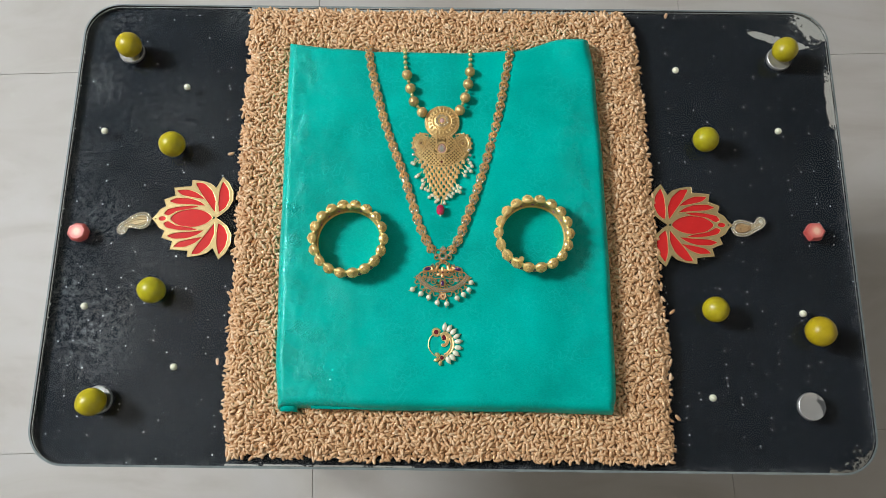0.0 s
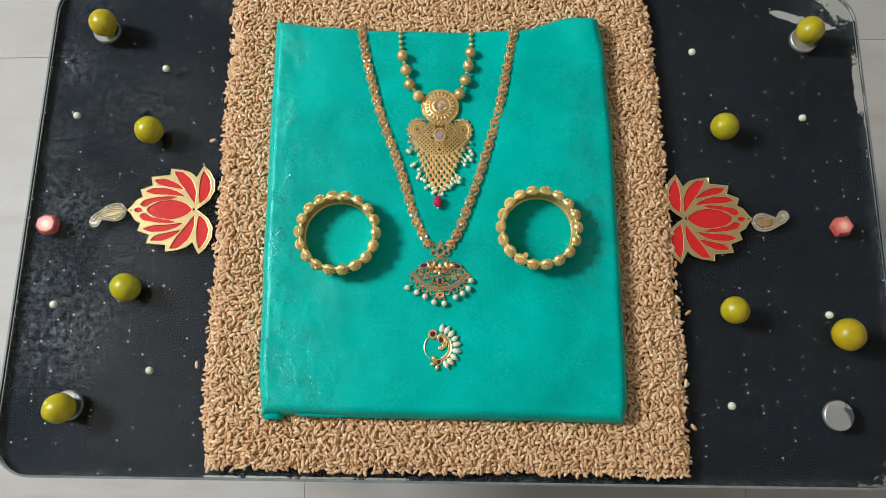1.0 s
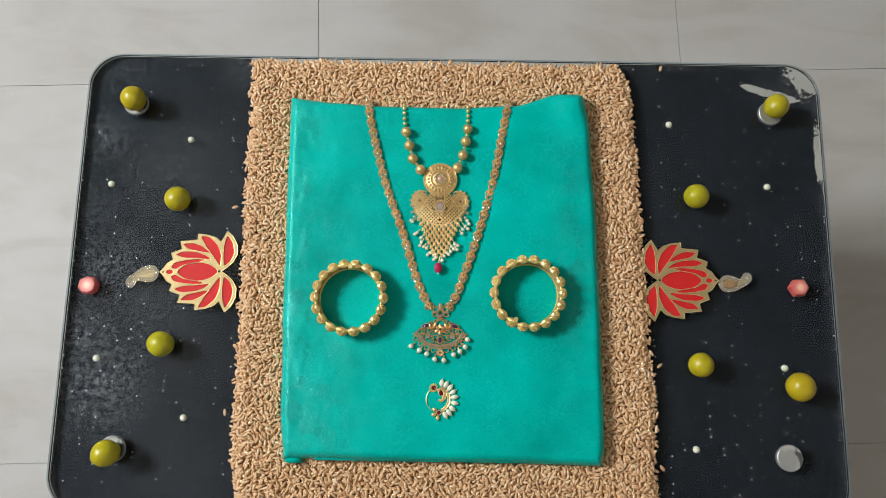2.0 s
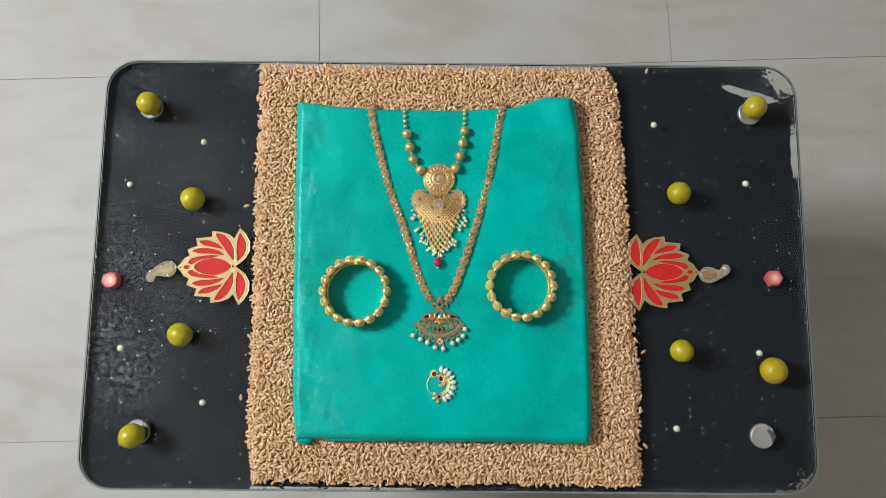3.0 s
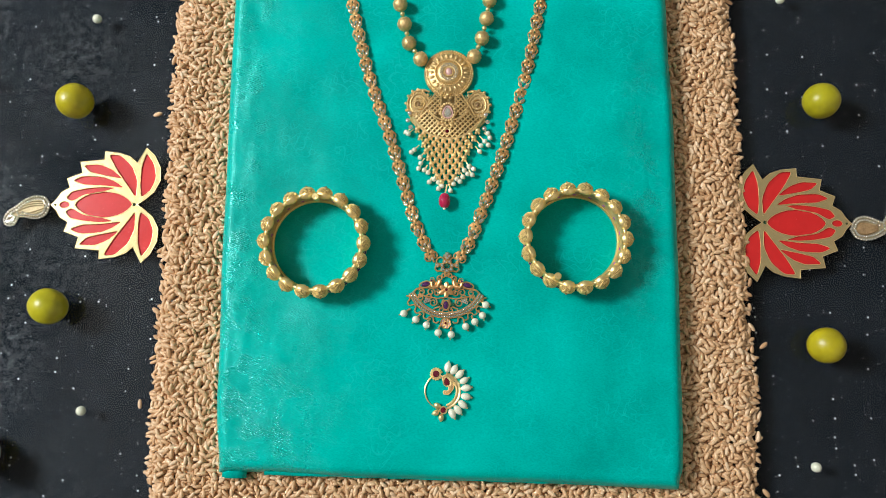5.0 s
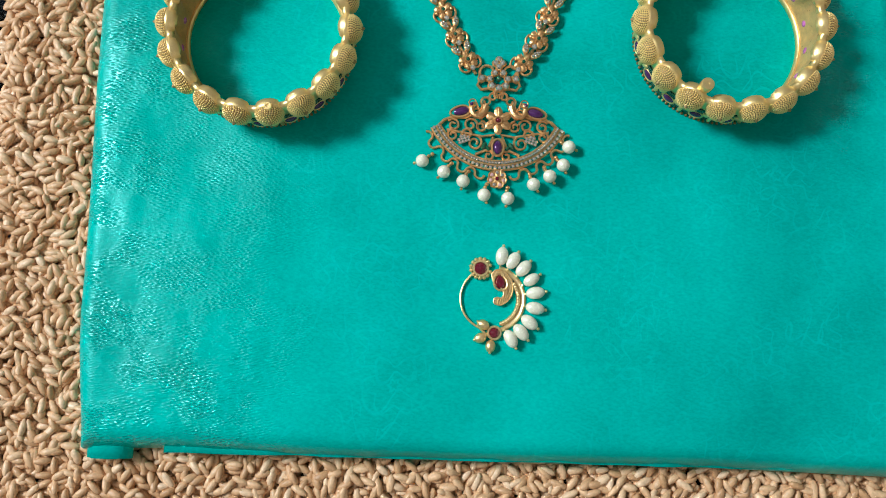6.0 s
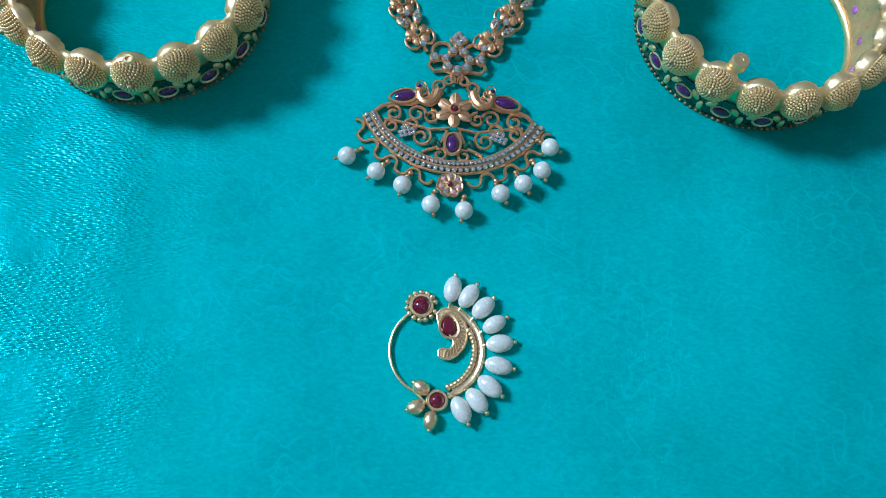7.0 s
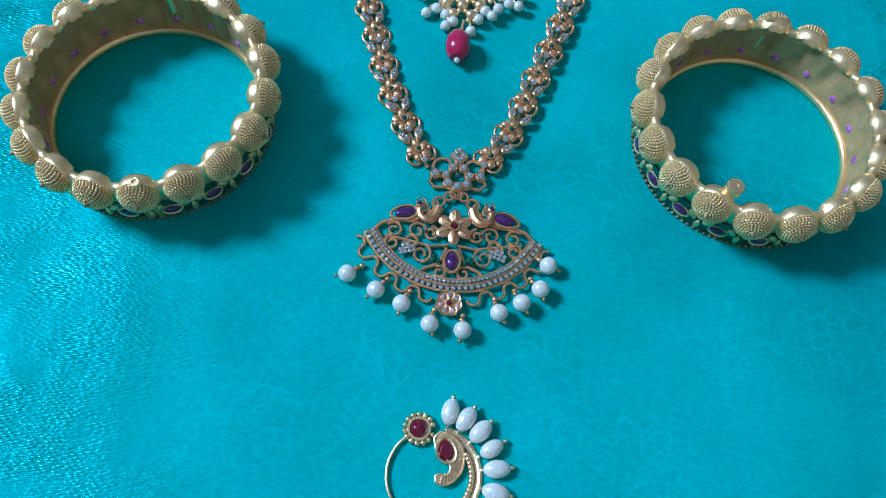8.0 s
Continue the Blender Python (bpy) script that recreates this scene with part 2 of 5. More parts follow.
def black_film():
    """Black foil on the underside of the glass, dusty, speckled, and worn through in places."""
    m, tree, bsdf = nodes_of("black_foil")
    out = tree.nodes["Material Output"]
    cloudy = noise_node(tree, 12, 4)
    base = ramp_node(tree, cloudy.outputs["Fac"], [(0.3, (0.0040, 0.0060, 0.0092)), (0.7, (0.0078, 0.0105, 0.0150))])
    dust_attr = tree.nodes.new("ShaderNodeAttribute")
    dust_attr.attribute_name = "dust"
    smear = noise_node(tree, 190, 10, 0.8)
    smear_r = ramp_node(tree, smear.outputs["Fac"], [(0.475, grey(0.0)), (0.64, grey(1.0))])
    grit = ramp_node(tree, noise_node(tree, 700, 3).outputs["Fac"], [(0.36, grey(0.30)), (0.60, grey(1.0))])
    dust = mix_node(tree, 1.0, mix_node(tree, 1.0, smear_r.outputs[0], grit.outputs[0], "MULTIPLY"), dust_attr.outputs["Color"], "MULTIPLY")
    fleck = ramp_node(tree, noise_node(tree, 1600, 2).outputs["Fac"], [(0.42, grey(0.55)), (0.58, grey(1.0))])
    dust = mix_node(tree, 1.0, dust, fleck.outputs[0], "MULTIPLY")
    colour = mix_node(tree, dust, base.outputs[0], (0.34, 0.35, 0.36))
    tc = tree.nodes.new("ShaderNodeTexCoord")
    flat = tree.nodes.new("ShaderNodeMapping")
    flat.inputs["Scale"].default_value = (1, 1, 0)
    tree.links.new(tc.outputs["Object"], flat.inputs[0])
    for scale, low, high, tone in ((80, 0.040, 0.062, (0.85, 0.87, 0.90)), (200, 0.060, 0.096, (0.42, 0.43, 0.46)), (360, 0.10, 0.17, (0.13, 0.14, 0.155)), (760, 0.13, 0.22, (0.035, 0.042, 0.05))):
        vor = tree.nodes.new("ShaderNodeTexVoronoi")
        vor.voronoi_dimensions = "2D"
        vor.inputs["Scale"].default_value = scale
        tree.links.new(flat.outputs[0], vor.inputs["Vector"])
        dot = ramp_node(tree, vor.outputs["Distance"], [(low, grey(1.0)), (high, grey(0.0))])
        sep = tree.nodes.new("ShaderNodeSeparateColor")
        tree.links.new(vor.outputs["Color"], sep.inputs[0])
        pick = ramp_node(tree, sep.outputs[0], [(0.70, grey(0.0)), (0.95, grey(1.0))])
        colour = mix_node(tree, mix_node(tree, 1.0, dot.outputs[0], pick.outputs[0], "MULTIPLY"), colour, tone)
    tree.links.new(colour, bsdf.inputs["Base Color"])
    bsdf.inputs["Roughness"].default_value = 0.7
    bsdf.inputs["Specular IOR Level"].default_value = 0.0
    wear = tree.nodes.new("ShaderNodeAttribute")
    wear.attribute_name = "wear"
    ragged = maths(tree, "ADD", wear.outputs["Fac"], maths(tree, "MULTIPLY", maths(tree, "SUBTRACT", noise_node(tree, 130, 6, 0.7).outputs["Fac"], 0.5), 0.9))
    gone = ramp_node(tree, ragged, [(0.48, grey(0.0)), (0.56, grey(1.0))])
    clear = tree.nodes.new("ShaderNodeBsdfTransparent")
    mixer = tree.nodes.new("ShaderNodeMixShader")
    tree.links.new(gone.outputs[0], mixer.inputs[0])
    tree.links.new(bsdf.outputs[0], mixer.inputs[1])
    tree.links.new(clear.outputs[0], mixer.inputs[2])
    tree.links.new(mixer.outputs[0], out.inputs["Surface"])
    return m


def floor_tile():
    m, tree, bsdf = nodes_of("polished_floor_tile")
    n = noise_node(tree, 3.2, 6, 0.6, "Generated")
    tc = tree.nodes.new("ShaderNodeTexCoord")
    geo = tree.nodes.new("ShaderNodeNewGeometry")
    veins = tree.nodes.new("ShaderNodeTexNoise")
    veins.inputs["Scale"].default_value, veins.inputs["Detail"].default_value = 7.0, 7.0
    veins.inputs["Distortion"].default_value = 1.2
    squeeze = tree.nodes.new("ShaderNodeMapping")
    squeeze.inputs["Scale"].default_value = (0.55, 1.5, 1.0)
    tree.links.new(geo.outputs["Position"], squeeze.inputs[0])
    tree.links.new(squeeze.outputs[0], veins.inputs["Vector"])
    r = ramp_node(tree, veins.outputs["Fac"], [(0.30, (0.41, 0.38, 0.345)), (0.5, (0.465, 0.445, 0.415)), (0.72, (0.49, 0.475, 0.455))])
    tree.links.new(r.outputs[0], bsdf.inputs["Base Color"])
    bsdf.inputs["Roughness"].default_value = 0.5
    bsdf.inputs["Specular IOR Level"].default_value = 0.25
    bump_node(tree, bsdf, n.outputs["Fac"], 0.05, 0.001)
    return m


def clear_glass():
    m, tree, bsdf = nodes_of("clear_glass")
    n = noise_node(tree, 25, 4)
    r = ramp_node(tree, n.outputs["Fac"], [(0.3, grey(0.02)), (0.7, grey(0.06))])
    tree.links.new(r.outputs[0], bsdf.inputs["Roughness"])
    bsdf.inputs["Base Color"].default_value = (0.93, 0.97, 0.955, 1)
    bsdf.inputs["Transmission Weight"].default_value = 1.0
    bsdf.inputs["IOR"].default_value = 1.45
    return m


def coral_stone():
    """Salmon stone with a paler heart."""
    m, tree, bsdf = nodes_of("coral_stone")
    tc = tree.nodes.new("ShaderNodeTexCoord")
    length = tree.nodes.new("ShaderNodeVectorMath")
    length.operation = "LENGTH"
    flat = tree.nodes.new("ShaderNodeMapping")
    flat.inputs["Scale"].default_value = (1, 1, 0)
    tree.links.new(tc.outputs["Object"], flat.inputs[0])
    tree.links.new(flat.outputs[0], length.inputs[0])
    wob = maths(tree, "ADD", length.outputs["Value"], maths(tree, "MULTIPLY", noise_node(tree, 250, 3).outputs["Fac"], 0.002))
    r = ramp_node(tree, maths(tree, "MULTIPLY", wob, 80.0), [(0.24, (0.82, 0.50, 0.36)), (0.46, (0.72, 0.22, 0.18)), (0.80, (0.50, 0.085, 0.075))])
    tree.links.new(r.outputs[0], bsdf.inputs["Base Color"])
    bsdf.inputs["Roughness"].default_value = 0.35
    return m


def steel_worn():
    """Steel cap with dark stains where a sticker came off."""
    m, tree, bsdf = nodes_of("worn_steel_cap")
    n = noise_node(tree, 160, 5, 0.65)
    attr = tree.nodes.new("ShaderNodeAttribute")
    attr.attribute_name = "stain"
    mask = ramp_node(tree, maths(tree, "MULTIPLY", n.outputs["Fac"], attr.outputs["Fac"]), [(0.42, grey(0.0)), (0.50, grey(0.85))])
    c = mix_node(tree, mask.outputs[0], (0.58, 0.58, 0.57), (0.05, 0.055, 0.06))
    tree.links.new(c, bsdf.inputs["Base Color"])
    bsdf.inputs["Metallic"].default_value = 0.75
    bsdf.inputs["Roughness"].default_value = 0.42
    return m


LIME, WHEAT, SILK, FILM = lime_skin(), wheat_skin(), silk(), black_film()
TILE, GLASS, CORAL, CAP = floor_tile(), clear_glass(), coral_stone(), steel_worn()


# ---- mesh tools; Geo works in millimetres ----
class Geo:
    def __init__(self):
        self.v, self.f = [], []

    def add(self, verts, faces):
        k = len(self.v)
        self.v.extend(tuple(p) for p in verts)
        self.f.extend(tuple(i + k for i in face) for face in faces)
        return self

    def ball(self, c, r, turn=None, seg=12, rings=7, low=-90.0):
        """Ellipsoid, or its part above the latitude low, closed below."""
        r = (r, r, r) if isinstance(r, (int, float)) else r
        verts, faces = [], []
        for j in range(rings):
            a = radians(low + (90 - low) * j / rings) if low > -90 else radians(-90 + 180 * (j + 0.5) / (rings + 0.0))
            if low <= -90:
                a = radians(-90 + 180 * (j + 1) / (rings + 1))
            for i in range(seg):
                b = 2 * math.pi * i / seg
                verts.append(Vector((r[0] * math.cos(a) * math.cos(b), r[1] * math.cos(a) * math.sin(b), r[2] * math.sin(a))))
        bottom = Vector((0, 0, -r[2] if low <= -90 else r[2] * math.sin(radians(low))))
        verts += [bottom, Vector((0, 0, r[2]))]
        n = rings * seg
        for j in range(rings - 1):
            for i in range(seg):
                k = (i + 1) % seg
                faces.append((j * seg + i, j * seg + k, (j + 1) * seg + k, (j + 1) * seg + i))
        for i in range(seg):
            k = (i + 1) % seg
            faces.append((n, k, i))
            faces.append((n + 1, (rings - 1) * seg + i, (rings - 1) * seg + k))
        c = Vector(c)
        return self.add([(turn @ p if turn else p) + c for p in verts], faces)

    def tube(self, pts, r, seg=6, closed=False, ends=None):
        """A round wire along points; ends: radius at the start and the end."""
        pts = [Vector(p) for p in pts]
        n, verts, faces = len(pts), [], []
        for i, p in enumerate(pts):
            a = pts[i - 1] if i or closed else pts[0]
            b = pts[(i + 1) % n] if i < n - 1 or closed else pts[-1]
            d = (b - a).normalized()
            side = d.cross(Vector((0, 0, 1)))
            side = Vector((1, 0, 0)) if side.length < 1e-4 else side.normalized()
            up = side.cross(d)
            rad = r if not ends else ends[0] + (ends[1] - ends[0]) * i / max(1, n - 1)
            for k in range(seg):
                w = 2 * math.pi * k / seg
                verts.append(p + rad * (math.cos(w) * side + math.sin(w) * up))
        for i in range(n if closed else n - 1):
            for k in range(seg):
                a, b = i * seg, ((i + 1) % n) * seg
                faces.append((a + k, a + (k + 1) % seg, b + (k + 1) % seg, b + k))
        if not closed:
            faces += [tuple(reversed(range(seg))), tuple(range((n - 1) * seg, n * seg))]
        return self.add(verts, faces)

    def lathe(self, profile, seg=48, c=(0, 0, 0), closed=False):
        """profile of (radius, height), turned round z."""
        verts = [(c[0] + r * math.cos(2 * math.pi * i / seg), c[1] + r * math.sin(2 * math.pi * i / seg), c[2] + z) for r, z in profile for i in range(seg)]
        n, faces = len(profile), []
        for j in range(n if closed else n - 1):
            for i in range(seg):
                a, b = j * seg, ((j + 1) % n) * seg
                faces.append((a + i, a + (i + 1) % seg, b + (i + 1) % seg, b + i))
        if not closed:
            faces += [tuple(reversed(range(seg))), tuple(range((n - 1) * seg, n * seg))]
        return self.add(verts, faces)

    def slab(self, outline, z0, z1, inset=0.0):
        """A flat piece with its upper edge drawn in by inset."""
        n = len(outline)
        cx, cy = sum(p[0] for p in outline) / n, sum(p[1] for p in outline) / n
        size = max(math.hypot(p[0] - cx, p[1] - cy) for p in outline)
        k = 1 - inset / size
        mid = z1 - min(inset, (z1 - z0) * 0.6)
        verts = [(x, y, z0) for x, y in outline] + [(x, y, mid) for x, y in outline] + [(cx + (x - cx) * k, cy + (y - cy) * k, z1) for x, y in outline]
        faces = [tuple(reversed(range(n))), tuple(range(2 * n, 3 * n))]
        for j in (0, n):
            faces += [(j + i, j + (i + 1) % n, j + n + (i + 1) % n, j + n + i) for i in range(n)]
        return self.add(verts, faces)

    def mesh(self, name, smooth=True):
        me = bpy.data.meshes.new(name)
        me.from_pydata([(x * 0.001, y * 0.001, z * 0.001) for x, y, z in self.v], [], self.f)
        if smooth:
            me.shade_smooth()
            me.set_sharp_from_angle(angle=radians(42))
        me.update()
        return me


def plate_mesh(name, outline, holes, z0, z1):
    """A plate with holes cut through it; millimetres."""
    bm = bmesh.new()
    edges = []
    for loop in [outline] + holes:
        vs = [bm.verts.new((x * 0.001, y * 0.001, z0 * 0.001)) for x, y in loop]
        edges += [bm.edges.new((vs[i], vs[(i + 1) % len(vs)])) for i in range(len(vs))]
    bmesh.ops.triangle_fill(bm, use_beauty=True, use_dissolve=False, edges=edges, normal=(0, 0, 1))
    top = bmesh.ops.extrude_face_region(bm, geom=list(bm.faces))
    for v in [g for g in top["geom"] if isinstance(g, bmesh.types.BMVert)]:
        v.co.z = z1 * 0.001
    bmesh.ops.recalc_face_normals(bm, faces=bm.faces)
    me = bpy.data.meshes.new(name)
    bm.to_mesh(me)
    bm.free()
    return me


def part(name, shape, material, parent, label="", m=None):
    me = shape.mesh(name) if isinstance(shape, Geo) else shape
    if not me.materials:
        me.materials.append(material)
    ob = new(name, me)
    ob.parent = parent
    if m is not None:
        ob.matrix_basis = m
    return tagged(ob, label)


def thing(name, place, label, category, group="", turn=0.0, kind=""):
    ob = new(name)
    ob.empty_display_size = 0.01
    ob.matrix_basis = pose(*place, 0, 0, turn)
    return tagged(ob, label, category, group, kind)


def structure(name, me, material, label, m=None):
    me.materials.append(material)
    ob = new(name, me)
    if m is not None:
        ob.matrix_basis = m
    return tagged(ob, label, "", "", "structure")


def box_mesh(name, x0, x1, y0, y1, z0, z1, bevel=0.0):
    bm = bmesh.new()
    bmesh.ops.create_cube(bm, size=1)
    for v in bm.verts:
        v.co = Vector(((x0 + x1) / 2 + v.co.x * (x1 - x0), (y0 + y1) / 2 + v.co.y * (y1 - y0), (z0 + z1) / 2 + v.co.z * (z1 - z0)))
    if bevel:
        bmesh.ops.bevel(bm, geom=list(bm.edges), offset=bevel, segments=2, affect="EDGES", profile=0.6)
    me = bpy.data.meshes.new(name)
    bm.to_mesh(me)
    bm.free()
    return me


def joined_boxes(name, boxes):
    bm = bmesh.new()
    for x0, x1, y0, y1, z0, z1 in boxes:
        made = bmesh.ops.create_cube(bm, size=1)["verts"]
        for v in made:
            v.co = Vector(((x0 + x1) / 2 + v.co.x * (x1 - x0), (y0 + y1) / 2 + v.co.y * (y1 - y0), (z0 + z1) / 2 + v.co.z * (z1 - z0)))
    me = bpy.data.meshes.new(name)
    bm.to_mesh(me)
    bm.free()
    return me


def arc(c, r, a0, a1, n, z=0.0):
    return [(c[0] + r * math.cos(radians(a0 + (a1 - a0) * i / n)), c[1] + r * math.sin(radians(a0 + (a1 - a0) * i / n)), z) for i in range(n + 1)]


def smooth_line(keys, n):
    """Catmull-Rom line through keys, n steps a span."""
    keys = [Vector(k) for k in keys]
    out = []
    for i in range(len(keys) - 1):
        p0, p1, p2 = keys[max(0, i - 1)], keys[i], keys[i + 1]
        p3 = keys[min(len(keys) - 1, i + 2)]
        for j in range(n):
            t = j / n
            out.append(0.5 * (2 * p1 + (p2 - p0) * t + (2 * p0 - 5 * p1 + 4 * p2 - p3) * t * t + (3 * p1 - p0 - 3 * p2 + p3) * t ** 3))
    return out + [keys[-1]]


def along(line, step, start=0.0):
    """Points and directions at even steps on a line."""
    out, run, want = [], 0.0, start
    for a, b in zip(line, line[1:]):
        length = (b - a).length
        while length and run + length >= want:
            out.append((a + (b - a) * ((want - run) / length), (b - a).normalized()))
            want += step
        run += length
    return out


def spiral(c, r, a0, turns, z, tight=0.75, n=14, flip=1):
    """A curl that winds inwards from radius r."""
    return [(c[0] + r * (1 - tight * i / n) * math.cos(radians(a0 + flip * 360 * turns * i / n)), c[1] + r * (1 - tight * i / n) * math.sin(radians(a0 + flip * 360 * turns * i / n)), z) for i in range(n + 1)]


def scatter(name, me, material, parent, places, label="", size=1.0):
    """One object on a shared mesh at each place, in millimetres."""
    for x, y, z in places:
        part(name, me, material, parent, label, Matrix.Translation((x * 0.001, y * 0.001, z * 0.001)) @ Matrix.Scale(size, 4))


GRAIN = Geo().ball((0, 0, 0), 1.0, None, 8, 5).mesh("round_bead")


def round_beads(name, material, parent, places, radius):
    me = GRAIN.copy()
    me.name = name
    scatter(name, me, material, parent, places, "", radius)


STONE = Geo().ball((0, 0, 0), (1.05, 1.05, 0.9), None, 6, 4).mesh("cut_stone")
STONE.shade_flat()


def facets(name, material, parent, places, radius):
    me = STONE.copy()
    me.name = name
    scatter(name, me, material, parent, places, "", radius)


# ---- the room ----
TOP = 0.45          # upper face of the glass
CLOTH = 0.4716      # upper face of the folded cloth

structure("floor", box_mesh("floor", -2.2, 2.4, -2.6, 2.6, -0.06, -0.002), GROUT, "grey mortar bed under the floor tiles")
structure("ceiling", box_mesh("ceiling", -2.2, 2.4, -2.6, 2.6, 2.8, 2.9), CEILING, "plain painted ceiling")
structure("wall_east", box_mesh("wall_east", 2.2, 2.4, -2.6, 2.6, -0.002, 2.8), PLASTER, "plain painted wall")
structure("wall_north", box_mesh("wall_north", -2.0, 2.2, 2.4, 2.6, -0.002, 2.8), PLASTER, "plain painted wall")
structure("wall_south", box_mesh("wall_south", -2.0, 2.2, -2.6, -2.4, -0.002, 2.8), PLASTER, "plain painted wall")
WY0, WY1, WZ0, WZ1 = 0.10, 0.90, 1.85, 2.65
structure("wall_west", joined_boxes("wall_west", [(-2.2, -2.0, -2.6, WY0, -0.002, 2.8), (-2.2, -2.0, WY1, 2.6, -0.002, 2.8), (-2.2, -2.0, WY0, WY1, -0.002, WZ0), (-2.2, -2.0, WY0, WY1, WZ1, 2.8)]), PLASTER, "painted wall with a window opening")
win = tagged(new("window_1"), "painted window frame with clear panes", "window", "", "structure")
win.matrix_basis = pose(-2.1, 0.50, 2.25)
for y0, y1, z0, z1 in ((-0.40, 0.40, -0.40, -0.365), (-0.40, 0.40, 0.365, 0.40), (-0.40, -0.365, -0.365, 0.365), (0.365, 0.40, -0.365, 0.365), (-0.015, 0.015, -0.365, 0.365)):
    part("window_frame", box_mesh("window_frame", -0.03, 0.03, y0, y1, z0, z1, 0.004), FRAME_PAINT, win)
for y0 in (-0.365, 0.015):
    pane = part("pane", box_mesh("pane", -0.003, 0.003, y0, y0 + 0.35, -0.365, 0.365), GLASS, win)
    pane.visible_shadow = False
# added body for the warm fill light, out of view
lamp = thing("fill_lamp", (1.50, -1.60, 2.8), "added square white ceiling lamp, out of view, for warm fill", "lamp")
part("lamp_body", box_mesh("lamp_body", -0.28, 0.28, -0.28, 0.28, -0.07, -0.0, 0.01), CERAMIC, lamp)


# ---- the glass table ----
CX, CY, HX, HY, RC = 0.0125, 0.0250, 0.3765, 0.2270, 0.034


def rounded(hx, hy, r, n=10):
    pts = []
    for sx, sy, a in ((1, 1, 0), (-1, 1, 90), (-1, -1, 180), (1, -1, 270)):
        pts += [p[:2] for p in arc((sx * (hx - r), sy * (hy - r)), r, a, a + 90, n)]
    return pts


table = thing("coffee_table", (CX, CY, 0.0), "glass coffee table backed with worn black foil on steel legs", "table")
g = Geo()
ring = [(x * 1000, y * 1000) for x, y in rounded(HX, HY, RC)]
small = [(x * 1000, y * 1000) for x, y in rounded(HX - 0.0012, HY - 0.0012, RC - 0.0012)]
n = len(ring)
g.add([(x, y, 441.2) for x, y in small] + [(x, y, 442.4) for x, y in ring] + [(x, y, 448.8) for x, y in ring] + [(x, y, 450) for x, y in small],
      [tuple(reversed(range(n))), tuple(range(3 * n, 4 * n))] + [(j * n + i, j * n + (i + 1) % n, (j + 1) * n + (i + 1) % n, (j + 1) * n + i) for j in range(3) for i in range(n)])
glass_top = part("glass_top", g, GLASS, table, "clear glass top with rounded corners")
glass_top.visible_shadow = False
outer, inner, lap = ([(x * 1000, y * 1000) for x, y in rounded(HX + o, HY + o, RC + o)] for o in (0.0007, 0.0001, -0.0013))
g = Geo().add([(x, y, z) for loop, z in ((inner, 440.5), (outer, 440.5), (outer, 449.6), (lap, 450.3), (lap, 450.06), (inner, 449.4)) for x, y in loop],
              [(j * n + i, j * n + (i + 1) % n, ((j + 1) % 6) * n + (i + 1) % n, ((j + 1) % 6) * n + i) for j in range(6) for i in range(n)])
part("edge_band", g, EDGE, table, "thin grey ground edge of the glass")


